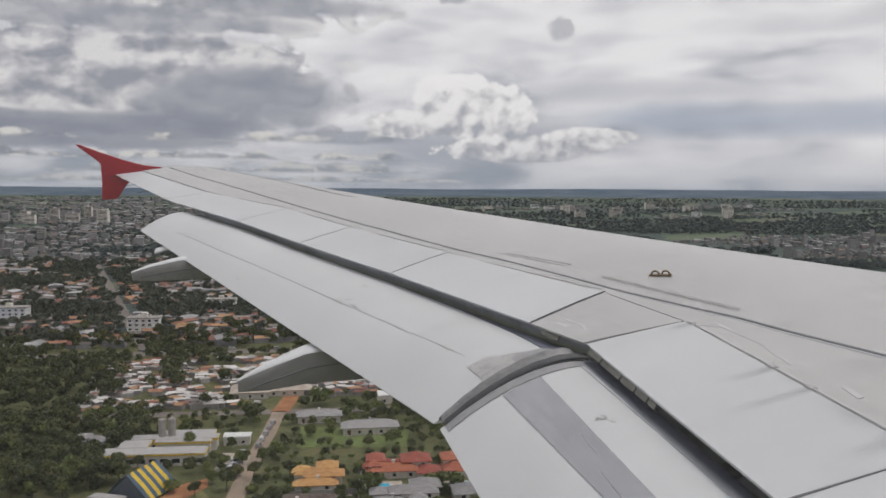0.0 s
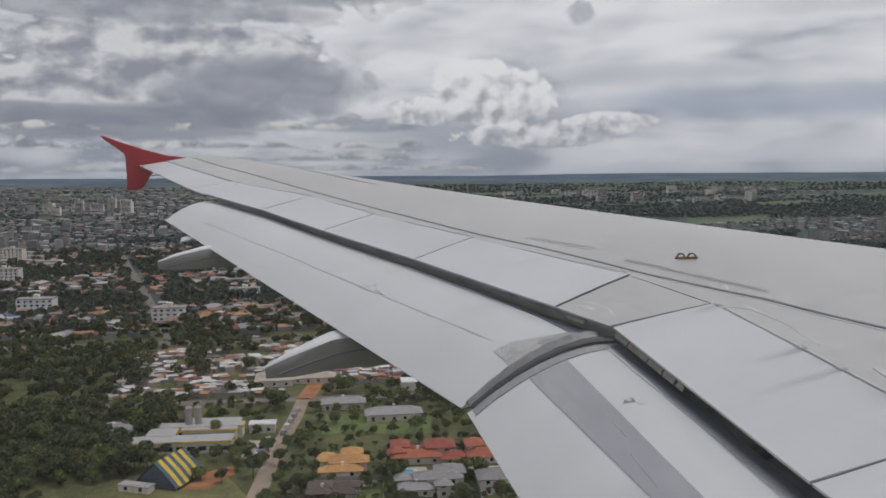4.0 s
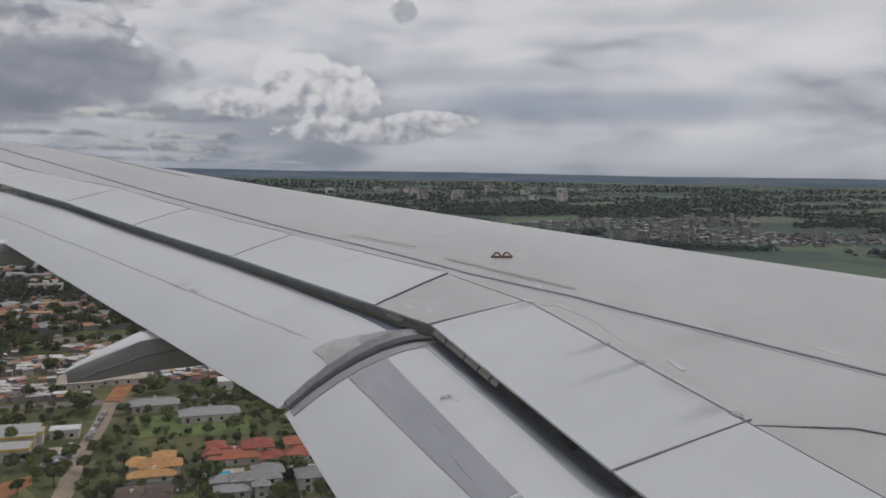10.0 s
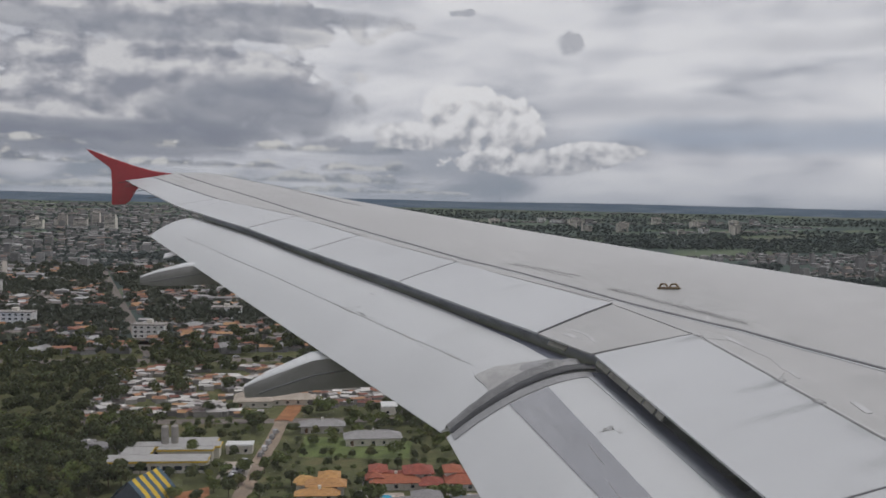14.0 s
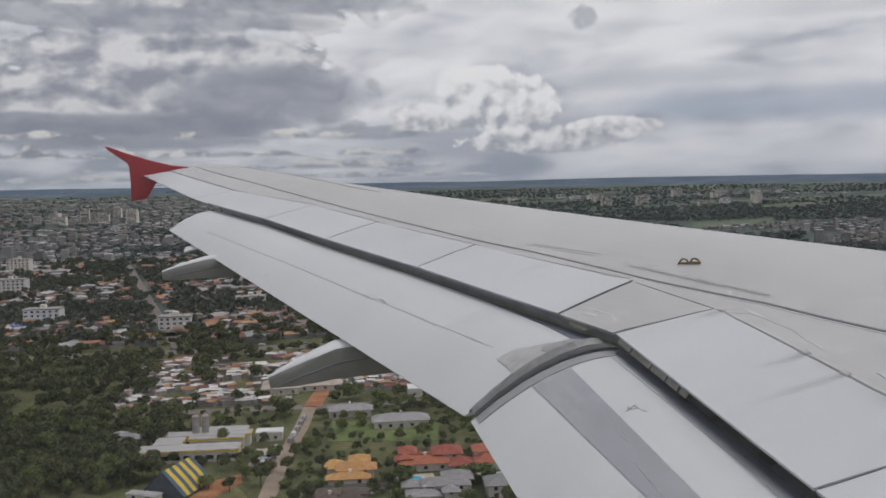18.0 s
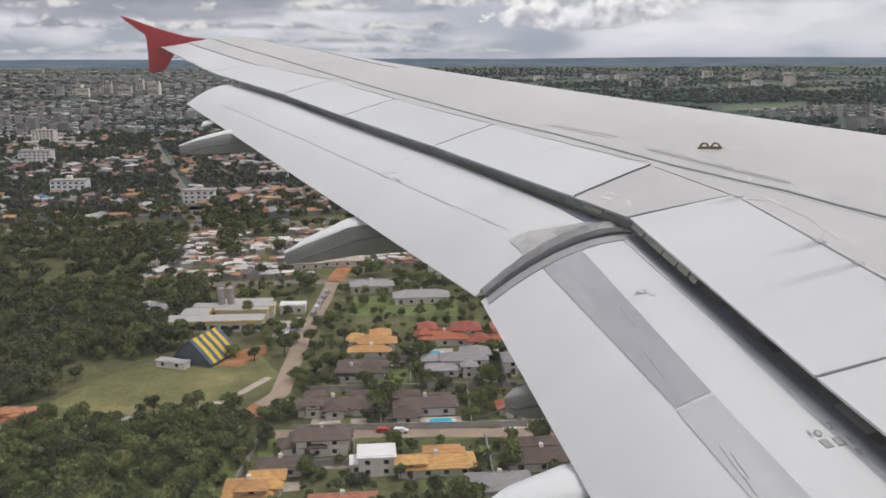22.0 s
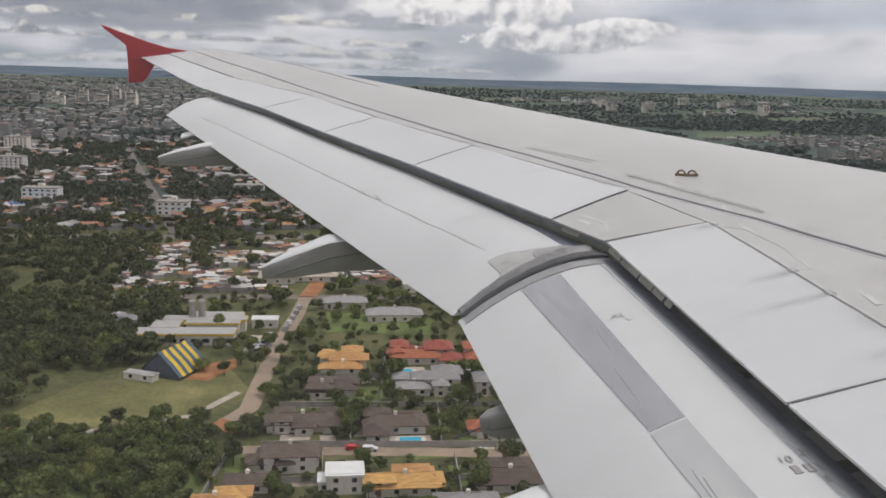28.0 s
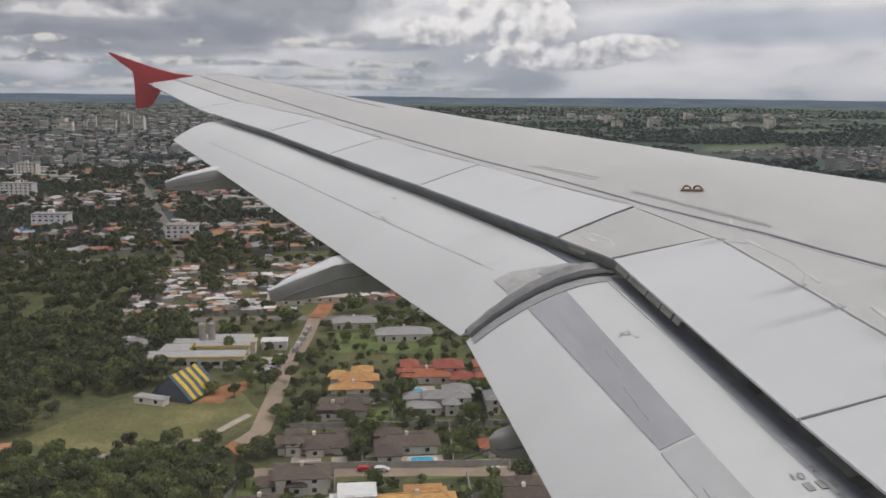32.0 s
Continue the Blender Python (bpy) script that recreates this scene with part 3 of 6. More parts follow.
for i in range(40):
    y = 2.0 + i * 11.45 / 39
    e = edge_x(y)
    grid.append([skin(hinge(y) - 0.05, y, -0.045), skin((hinge(y) + e) / 2, y, -0.05), skin(e - 0.12, y, -0.05), skin(e - 0.16, y, -0.16), skin(hinge(y) + 0.06, y, -0.46), skin(hinge(y) + 0.34, y, -0.46)])
bm = bmesh.new()
vs = [[bm.verts.new(q) for q in r] for r in grid]
for a, b in zip(vs, vs[1:]):
    for j in range(5):
        bm.faces.new((a[j], a[j + 1], b[j + 1], b[j]))
bay = part("flap_bay", bm, COVE, wing, "dark flap bay behind the rear spar", True)
so = bay.modifiers.new("solid", "SOLIDIFY")
so.thickness = 0.01


def ribbon(name, pts, width, mat, parent, label="", lift=0.003, up_at=None):
    """A thin strip along (xa, y) points on the upper skin."""
    fine = []
    for (x0, y0), (x1, y1) in zip(pts, pts[1:]):
        k = max(2, int(math.hypot(x1 - x0, y1 - y0) / 0.2))
        fine += [(x0 + (x1 - x0) * i / k, y0 + (y1 - y0) * i / k) for i in range(k)]
    fine.append(pts[-1])
    grid = []
    for i, (xa, y) in enumerate(fine):
        a, b = fine[max(0, i - 1)], fine[min(len(fine) - 1, i + 1)]
        t = Vector((b[0] - a[0], b[1] - a[1], 0)).normalized()
        n = Vector((-t.y, t.x, 0)) * width / 2
        grid.append([skin(xa + n.x, y + n.y, lift), skin(xa - n.x, y - n.y, lift)])
    return slab(name, grid, 0.004, mat, parent, label)


SPAR = [(9.367, 16.80), (8.875, 15.42), (8.459, 14.33), (8.101, 13.32), (7.793, 12.43), (7.289, 10.98), (6.890, 9.87), (6.57, 8.96), (6.29, 8.27), (6.068, 7.64), (5.887, 7.09), (5.562, 6.27), (5.464, 5.88), (5.31, 5.36), (4.4, 2.2)]
ribbon("spar_seam", SPAR, 0.021, SEAM, wing, "dark seam along the rear spar")
ribbon("aileron_seam", [(8.70, 13.95), (9.80, 16.87)], 0.02, SEAM, wing)
for h, e in CUTS[:4]:
    ribbon("panel_seam", [(hinge(h), h), (edge_x(e) - 0.01, e)], 0.011, SEAM, wing, lift=0.006)
ribbon("panel_seam", [(hinge(4.48) - 0.02, 4.48), (edge_x(4.48) - 0.01, 4.48)], 0.007, SEAM, wing, lift=0.008)
# seam behind the slats, and the pale sealant along the spar seam
ribbon("slat_seam", [(8.70, 16.62), (8.283, 15.947), (7.809, 14.795), (7.19, 12.913), (6.95, 12.3)], 0.016, SEAM, wing, "dark seam behind the slats")
ribbon("sealant_line", [(x + 0.027, y) for x, y in SPAR[4:]], 0.012, PANEL, wing, lift=0.002)
# faint hinge line of the spoilers
for (h0, _), (h1, _) in zip(CUTS[:4], CUTS[1:]):
    ribbon("hinge_seam", [(hinge(h0) - 0.004, h0 + 0.05), (hinge(h1) - 0.004, h1 - 0.05)], 0.007, GRIME, wing, lift=0.003)

# ---- flaps ----
TE_IN, TE_OUT = Vector((-7.331, 6.41, -0.184)), Vector((-9.56, 13.373, 0.640))


def flap_section(front, back, camber, thick, n=9):
    """Closed section from a nose point to a trailing point in a fore-and-aft plane."""
    d = back - front
    nrm = Vector((d.z, 0, -d.x)).normalized()
    if nrm.z < 0:
        nrm = -nrm
    L = d.length
    up_side, low_side = [], []
    for i in range(n + 1):
        u = (i / n) ** 1.5
        hgt = L * (camber * 4 * u * (1 - u) ** 1.0 * 0.5 + thick * (2.97 * math.sqrt(u) - 1.26 * u - 3.5 * u * u + 2.84 * u ** 3 - 1.036 * u ** 4))
        dep = -L * thick * 0.8 * (2.97 * math.sqrt(u) - 1.26 * u - 3.5 * u * u + 2.84 * u ** 3 - 1.036 * u ** 4) * 0.9
        up_side.append(front + d * u + nrm * hgt)
        low_side.append(front + d * u + nrm * (dep - (0.003 if i == n else 0)))
    return up_side + low_side[:0:-1]


def flap_front(y):
    e = edge_x(y)
    z = skin(e, y).z
    k = min(1, (y - 2) / 11.3)
    return Vector((-(e - 0.10), y, z - 0.175 + 0.04 * k))


def flap_back(y):
    if y <= 6.409:
        return Vector((-7.331, y, -0.184 + 0.105 * (y - 6.41)))
    u = (y - TE_IN.y) / (TE_OUT.y - TE_IN.y)
    return TE_IN.lerp(TE_OUT, u)


def flap(name, y0, y1, skew0, skew1, label):
    rr = []
    for i in range(25):
        u = i / 24
        y = y0 + (y1 - y0) * u
        f, b = flap_front(y + skew0 * (1 - u) + skew1 * u), flap_back(y)
        f.y = y
        rr.append(flap_section(f, b, 0.10, 0.085))
    return loft(name, rr, FLAPW, wing, label, sharp=0.8)


outer_flap = flap("outer_flap", 6.46, 13.38, 0.0, 0.0, "white outboard flap, lowered")
inner_flap = flap("inner_flap", 2.2, 6.38, 0.0, 0.0, "white inboard flap, lowered")


def on_flap(y, u, lift=0.0):
    """A point of the upper face of a flap; u runs from the nose to the trailing edge."""
    sec = flap_section(flap_front(y), flap_back(y), 0.10, 0.085, 40)[:41]
    k = u ** (1 / 1.5) * 40
    i = min(39, int(k))
    q = sec[i].lerp(sec[i + 1], k - i)
    d = (flap_back(y) - flap_front(y)).normalized()
    nrm = Vector((d.z, 0, -d.x))
    if nrm.z < 0:
        nrm = -nrm
    return q + nrm * lift


def flap_patch(name, y0, y1, u0, u1, mat, label="", lift=0.004, parent=None, n=14, m=5, skew=0.0):
    grid = [[on_flap(y0 + (y1 - y0) * i / n + skew * j / m, u0 + (u1 - u0) * j / m, lift) for j in range(m + 1)] for i in range(n + 1)]
    return slab(name, grid, 0.004, mat, parent or wing, label)


def flap_ribbon(name, edge, mat, label="", parent=None, lift=0.004, m=6):
    """A strip on a flap between two lines; edge lists (y, u from, u to)."""
    rows = []
    for (y0, a0, b0), (y1, a1, b1) in zip(edge, edge[1:]):
        k = max(1, int(abs(y1 - y0) / 0.15))
        for i in range(k):
            f = i / k
            rows.append((y0 + (y1 - y0) * f, a0 + (a1 - a0) * f, b0 + (b1 - b0) * f))
    rows.append(edge[-1])
    grid = [[on_flap(y, a + (b - a) * j / m, lift) for j in range(m + 1)] for y, a, b in rows]
    return slab(name, grid, 0.004, mat, parent or wing, label)


flap_ribbon("metal_strip", [(4.71, 0.395, 0.55), (6.27, 0.398, 0.63)], METAL, "worn bare-metal strip along the flap", inner_flap)
flap_ribbon("metal_strip", [(2.3, 0.385, 0.52), (4.69, 0.395, 0.555)], SHEEN, "bare-metal strip along the flap, brighter for the reflected sky", inner_flap)
# the shade in the gap is part of the nose colour
flap_ribbon("flap_nose", [(2.2, 0.0, 0.05), (4.3, 0.0, 0.075), (6.36, 0.0, 0.115)], NOSEM, "bare flap nose, darkened for the shade under the spoilers", inner_flap, 0.003, 12)
flap_ribbon("flap_nose", [(6.5, 0.0, 0.20), (7.0, 0.0, 0.13), (8.0, 0.0, 0.05), (13.3, 0.0, 0.03)], NOSEM, "bare flap nose, darkened for the shade under the spoilers", outer_flap, 0.003, 12)
for k, fade_tone in enumerate(NOSEFADE):          # nose shade painted in steps, fading into the white paint
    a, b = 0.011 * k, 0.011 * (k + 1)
    flap_ribbon("soot_edge", [(2.2, 0.05 + a, 0.05 + b), (4.3, 0.075 + a, 0.075 + b), (6.30, 0.115 + a, 0.115 + b)], fade_tone, "edge where the painted nose shade fades out", inner_flap, 0.003, 2)
flap_ribbon("end_strip", [(6.285, 0.12, 0.97), (6.365, 0.12, 0.97)], SEALP, "grey metal end strip", inner_flap, 0.005, 16)

# ---- seal over the joint between the flaps ----
def seal_arc(name, ya, yb, width, u0, u1, lift, mat, label):
    n = 22
    grid = []
    for i in range(n + 1):
        k = i / n
        u, yc = u0 + (u1 - u0) * k, ya + (yb - ya) * k
        w = width * (1.15 - 0.45 * k)
        q0, q1 = on_flap(yc - w / 2, u, 0), on_flap(yc + w / 2, u, 0)
        grid.append([q0.lerp(q1, j / 6) + Vector((0, 0, lift * math.sin(math.pi * (0.10 + 0.80 * j / 6)) * (1 + 0.08 * math.sin(40 * k)))) for j in range(7)])
    return slab(name, grid, 0.012, mat, wing, label)


seal_arc("joint_seal", 6.525, 6.42, 0.080, 0.10, 0.975, 0.036, SEALG, "grey rubber bulb seal between the flaps")
seal_arc("joint_lip", 6.445, 6.375, 0.045, 0.06, 0.97, 0.028, SEAL, "dark rubber lip beside the seal")
flap_ribbon("wear_patch", [(6.49, 0.12, 0.66), (6.56, 0.17, 0.63), (6.62, 0.20, 0.62), (6.66, 0.31, 0.615), (6.70, 0.44, 0.61), (6.735, 0.455, 0.60)], GRIME, "grey worn patch beside the seal", outer_flap, 0.004)
flap_ribbon("wear_patch", [(6.545, 0.13, 0.40), (6.60, 0.14, 0.40), (6.635, 0.17, 0.36)], SEALP, "rubbed grey metal at the seal's end", outer_flap, 0.007)

# rivets along the inboard flap
RIV = bpy.data.meshes.new("rivet")
RIV.from_pydata([(0.0034 * math.cos(1.0472 * i), 0.0034 * math.sin(1.0472 * i), 0.001 * j) for j in (0, 1) for i in range(6)], [], [tuple(range(6, 12))] + [(i, (i + 1) % 6, 6 + (i + 1) % 6, 6 + i) for i in range(6)])
RIV.materials.append(HEAD)


PALE = RIV.copy()
PALE.materials[0] = RUB


def rivet(y, u, parent, mesh=RIV):
    r = new("rivet", mesh)
    r.parent = parent
    r.location = on_flap(y, u, 0.001)
    d = on_flap(y, min(1, u + 0.03)) - on_flap(y, u)
    r.rotation_euler = (0, math.atan2(-d.z, d.x) + math.pi if d.x < 0 else 0, 0)


for i in range(26):
    rivet(5.70 - 0.042 * i, 0.74 - 0.0012 * i, inner_flap)
for i, (dy, du) in enumerate(((0, 0), (0.03, -0.03), (0.10, -0.06), (-0.03, -0.10), (0.05, -0.13), (-0.08, -0.12), (-0.14, -0.15), (-0.02, -0.16))):
    rivet(5.05 + dy, 0.70 + du, inner_flap)
for i in range(14):
    rivet(4.98 - 0.035 * (i % 7), 0.60 - 0.022 * (i % 7) + 0.03 * (i // 7), inner_flap, PALE)


for i in range(24):
    rivet(8.12 - 0.04 * i, 0.565 + 0.0008 * i, outer_flap)
for i in range(18):
    rivet(5.25 - 0.055 * (i % 6) + 0.02 * (i // 6), 0.20 + 0.022 * (i // 6), inner_flap, PALE)


# faint worn seam along the outboard flap, with scuffs
SEAMLINE = ((12.45, 0.706), (11.0, 0.662), (10.11, 0.620), (9.24, 0.606), (8.51, 0.592), (8.02, 0.575), (7.63, 0.560), (7.10, 0.540), (6.86, 0.533))
flap_ribbon("flap_seam", [(y, u - 0.0025, u + 0.0025) for y, u in SEAMLINE], RUBD, "faint worn seam along the flap", outer_flap, 0.002, 1)
for y0, y1 in ((12.40, 12.05), (8.55, 8.36), (7.66, 7.50), (7.12, 6.98)):
    u0 = float(np.interp(-y0, [-q[0] for q in SEAMLINE], [q[1] for q in SEAMLINE]))
    flap_ribbon("seam_grime", [(y0, u0 - 0.007, u0 + 0.006), ((y0 + y1) / 2, u0 - 0.004, u0 + 0.007), (y1, u0 - 0.008, u0 + 0.003)], GRIME, "", outer_flap, 0.003, 1)
flap_ribbon("flap_seam", [(8.42, 0.50, 0.508), (8.50, 0.585, 0.593)], RUBD, "", outer_flap, 0.002, 1)
# scratches across the worn strip
for y, u, ln in ((4.42, 0.515, 0.20), (4.36, 0.500, 0.14), (4.24, 0.520, 0.12), (5.55, 0.45, 0.22), (5.2, 0.50, 0.30), (3.7, 0.47, 0.3)):
    flap_ribbon("scratch", [(y, u - 0.002, u + 0.001), (y - ln / 2, u + 0.004, u + 0.009), (y - ln, u + 0.008, u + 0.010)], SEALP, "", inner_flap, 0.0055, 1)
# brackets and lining in the gap under the spoiler's edge, coloured cream for sunlight
for y, ln in ((6.27, 0.17), (6.04, 0.24), (5.82, 0.16), (5.66, 0.12), (5.54, 0.07), (6.72, 0.16)):
    grid = [[skin(edge_x(y + dy) - 0.02, y + dy, -0.016), skin(edge_x(y + dy) + 0.006, y + dy, -0.040)] for dy in (-ln / 2, 0, ln / 2)]
    slab("gap_bracket", grid, 0.008, LINING, wing, "bracket under the spoiler's edge, cream for sunlight")
# ---- stencils ----
def lettering(body, at, along, normal, size, mat, parent, name="lettering", label=""):
    """Painted words, lying on the skin at a point."""
    cu = bpy.data.curves.new(name, "FONT")
    cu.body, cu.size, cu.extrude = body, size, 0.0008
    cu.align_x, cu.align_y = "CENTER", "CENTER"
    cu.materials.append(mat)
    ob = new(name, cu)
    x = along.normalized()
    z = normal.normalized()
    y = z.cross(x).normalized()
    x = y.cross(z)
    ob.matrix_local = Matrix(((x.x, y.x, z.x, at.x), (x.y, y.y, z.y, at.y), (x.z, y.z, z.z, at.z), (0, 0, 0, 1)))
    ob.parent = parent
    if label:
        ob["label"] = label
    return ob


def skin_normal(xa, y):
    a, b, c = skin(xa, y), skin(xa + 0.05, y), skin(xa, y + 0.05)
    n = (b - a).cross(c - a)
    return n if n.z > 0 else -n


a, b = skin(5.845, 7.38), skin(5.500, 6.42)
mid = skin((5.835 + 5.500) / 2, 6.91, 0.006)
lettering("N\u00c3O PISE FORA DA \u00c1REA DEMARCADA", mid, b - a, skin_normal(5.67, 6.91), 0.066, STENCIL, wing, label="grey stencilled warning along the walkway")
for k in (0, 1):                         # two lines of small print, not legible
    x0, y0, x1, y1 = 6.270 - 0.05 * k, 8.56 - 0.03 * k, 5.960 - 0.05 * k, 7.88 + 0.02 * k
    n = 11
    for i in range(n):
        u = (i + 0.5) / n
        ribbon("print_bar", [(x0 + (x1 - x0) * (u - 0.033), y0 + (y1 - y0) * (u - 0.033)), (x0 + (x1 - x0) * (u + 0.033), y0 + (y1 - y0) * (u + 0.033))], 0.020, STENCIL, wing, lift=0.002)


def flap_text(body, y, u, size, along=(0.95, -0.18), parent=None):
    p, q, r = on_flap(y, u), on_flap(y, u + 0.05), on_flap(y + 0.05, u)
    n = (q - p).cross(r - p)
    n = n if n.z > 0 else -n
    d = (p - q).normalized() * along[0] + (r - p).normalized() * along[1]
    lettering(body, on_flap(y, u, 0.004), d, n, size, STENCIL, parent or inner_flap)


flap_text("A2", 5.62, 0.315, 0.055)
flap_patch("inspection_disc", 5.555, 5.585, 0.268, 0.288, RUB, lift=0.002, parent=inner_flap, n=3, m=3)
flap_text("10", 4.31, 0.205, 0.055)
flap_text("20", 4.335, 0.112, 0.055)
flap_text("5", 4.175, 0.128, 0.05)
for y, u in ((4.25, 0.198), (4.25, 0.150), (4.25, 0.104)):
    flap_patch("index_mark", y - 0.023, y + 0.023, u - 0.0135, u + 0.0135, STENCIL, lift=0.0035, parent=inner_flap, n=2, m=2)
for y, u in ((10.04, 0.86), (8.60, 0.30), (8.28, 0.56), (8.22, 0.57), (12.18, 0.66)):
    flap_patch("scuff_mark", y - 0.022, y + 0.022, u - 0.007, u + 0.007, STENCIL, lift=0.002, parent=outer_flap, n=2, m=1, skew=0.03)

# ---- rope bracket on the wing ----
def tube(pts, radius, n=8):
    bm = bmesh.new()
    rings = []
    for i, q in enumerate(pts):
        t = (pts[min(len(pts) - 1, i + 1)] - pts[max(0, i - 1)]).normalized()
        u = t.orthogonal().normalized() if abs(t.z) > 0.99 else t.cross(Vector((0, 0, 1))).normalized()
        v = t.cross(u)
        rings.append([bm.verts.new(q + (u * math.cos(6.2832 * k / n) + v * math.sin(6.2832 * k / n)) * radius) for k in range(n)])
    for a, b in zip(rings, rings[1:]):
        for k in range(n):
            bm.faces.new((a[k], a[(k + 1) % n], b[(k + 1) % n], b[k]))
    bm.faces.new(rings[0][::-1])
    bm.faces.new(rings[-1])
    return bm


at, run = skin(5.51, 7.27), Vector((0.80, -0.60, -0.02)).normalized()
grid = [[at + run * (0.076 * (i / 4 - 0.5) * 2) + Vector((0.6, 0.8, 0)) * 0.016 * s + Vector((0, 0, 0.012)) for s in (-1, 1)] for i in range(5)]
base = slab("rope_bracket", grid, 0.012, BRACKET, wing, "ochre two-eyed rope bracket")
for c in (-0.036, 0.036):
    arc = [at + run * (c + 0.027 * math.cos(math.pi * k / 10)) + Vector((0, 0, 0.006 + 0.029 * math.sin(math.pi * k / 10))) for k in range(11)]
    part("bracket_eye", tube(arc, 0.0065), BRACKET, base, smooth=True)

# hinge fittings in front of the inboard spoiler
for y in (6.32, 5.52, 5.22, 4.55):
    xa = hinge(y)
    grid = [[skin(xa + dx, y + dy, 0.005) for dy in (-0.026, 0.026)] for dx in (-0.022, 0.018)]
    slab("hinge_fitting", grid, 0.012, SEALP, wing)
    grid = [[skin(xa + dx, y + dy, 0.0075) for dy in (-0.017, 0.017)] for dx in (-0.012, 0.010)]
    slab("hinge_pin", grid, 0.012, SKIN, wing)
ribbon("hinge_seam", [(hinge(6.30) - 0.008, 6.28), (hinge(4.5) - 0.008, 4.5)], 0.008, RUB, wing, lift=0.004)
ribbon("sealant_line", [(5.80, 6.26), (5.71, 6.15), (5.69, 5.80), (5.73, 5.62), (5.80, 5.55)], 0.006, SKIN, wing, lift=0.002)
ribbon("sealant_line", [(hinge(4.5), 4.44), (5.55, 4.2), (5.2, 3.6)], 0.008, SEAM, wing, lift=0.003)
for pts, w in ((((6.40, 6.84), (6.34, 6.66), (6.36, 6.56)), 0.03), (((6.46, 6.80), (6.42, 6.70)), 0.05), (((5.70, 6.24), (5.70, 6.05)), 0.035), (((5.71, 5.62), (5.73, 5.50)), 0.03), (((5.70, 5.15), (5.72, 5.02)), 0.05), (((5.60, 6.60), (5.66, 6.45)), 0.03), (((5.30, 5.45), (5.28, 5.30)), 0.05), (((5.05, 4.9), (5.02, 4.72)), 0.05)):
    ribbon("sealant_scrap", list(pts), w * 0.6, RUB, wing, "rubbed white sealant on the grey skin", lift=0.0015)
# static wicks on the aileron
for y in (14.9, 15.7, 16.3, 16.8):
    q = skin(aileron_edge(y), y)
    part("static_wick", tube([q + Vector((0.03, 0, 0)), q + Vector((-0.16, 0.02, 0.0))], 0.006, 6), SEAL, wing)

# ---- wing-tip fence ----
outline = [(-9.50, 1.41), (-9.781, 1.475), (-10.10, 1.60), (-10.45, 1.765), (-10.72, 1.905), (-10.785, 1.92), (-10.73, 1.85), (-10.46, 1.59), (-10.448, 1.53), (-10.47, 1.25), (-10.505, 1.00), (-10.47, 0.975), (-10.29, 0.975), (-10.22, 1.02), (-10.077, 1.203), (-9.85, 1.29), (-9.60, 1.34)]
bm = bmesh.new()
loops = [[bm.verts.new((x, 17.02 + dy, z)) for x, z in outline] for dy in (-0.022, 0.022)]
n = len(outline)
bm.faces.new(loops[0])
bm.faces.new(loops[1][::-1])
for i in range(n):
    bm.faces.new((loops[0][i], loops[0][(i + 1) % n], loops[1][(i + 1) % n], loops[1][i]))
bmesh.ops.recalc_face_normals(bm, faces=bm.faces)
fence = part("tip_fence", bm, RED, wing, "red swept tip fence above and below the wing tip")
bv = fence.modifiers.new("round", "BEVEL")
bv.width, bv.segments = 0.012, 2

# ---- flap track fairings: pale lit top and deep shaded grey sides, both by colour ----
def fairing(y, top, low, wide, label):
    """top and low are (x, z) lines from the tail tip forwards, of equal length."""
    rings = []
    n = len(top)
    for i, ((x, zt), (_, zl)) in enumerate(zip(top, low)):
        w = wide / 2 * min(1, 0.08 + 1.0 * (i / 2.2) ** 0.7)
        h = zt - zl
        ring = []
        for a, b in ((-0.74, 1.0), (0.0, 1.05), (0.74, 1.0), (0.98, 0.92), (1.0, 0.6), (0.99, 0.25), (0.90, 0.05), (0.0, 0.0), (-0.90, 0.05), (-0.99, 0.25), (-1.0, 0.6), (-0.98, 0.92)):
            ring.append(Vector((x, y + a * w, zl + b * h)))
        rings.append(ring)
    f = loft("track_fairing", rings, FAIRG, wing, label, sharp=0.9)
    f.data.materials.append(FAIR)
    # faces that look up take the lit colour
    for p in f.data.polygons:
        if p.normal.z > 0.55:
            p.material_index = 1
    for sgn in (-1, 1):                  # groove along each side
        line = []
        for i in range(1, n - 1):
            (x, zt), (_, zl) = top[i], low[i]
            w = wide / 2 * min(1, 0.08 + 1.0 * (i / 2.2) ** 0.7)
            line.append(Vector((x, y + sgn * (w + 0.002), zl + (0.30 + 0.10 * i) * (zt - zl))))
        line.insert(0, Vector((top[0][0] * 0.5 + top[1][0] * 0.5, y + sgn * wide * 0.24, low[0][1] + 0.03)))
        part("groove", tube(line, 0.006, 6), SEAM, f)
    return f


def fairing_lines(tail_x, tail_z, blunt, join_x, join_z, low_z):
    top = [(tail_x, tail_z), (tail_x * 0.6 + join_x * 0.4, tail_z * 0.6 + join_z * 0.4 + 0.012), (join_x, join_z), (join_x + 0.45, join_z - 0.005), (join_x + 1.0, join_z + 0.02), (join_x + 1.4, join_z + 0.03)]
    low = (tail_z - blunt, (tail_z - blunt) * 0.6 + low_z * 0.4 - 0.01, low_z, low_z - 0.04, low_z + 0.02, join_z - 0.06)
    return top, [(t[0], l) for t, l in zip(top, low)]


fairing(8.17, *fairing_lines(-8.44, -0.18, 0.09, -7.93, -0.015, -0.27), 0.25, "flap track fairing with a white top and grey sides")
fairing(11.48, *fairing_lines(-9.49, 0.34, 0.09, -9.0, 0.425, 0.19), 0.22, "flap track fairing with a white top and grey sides")
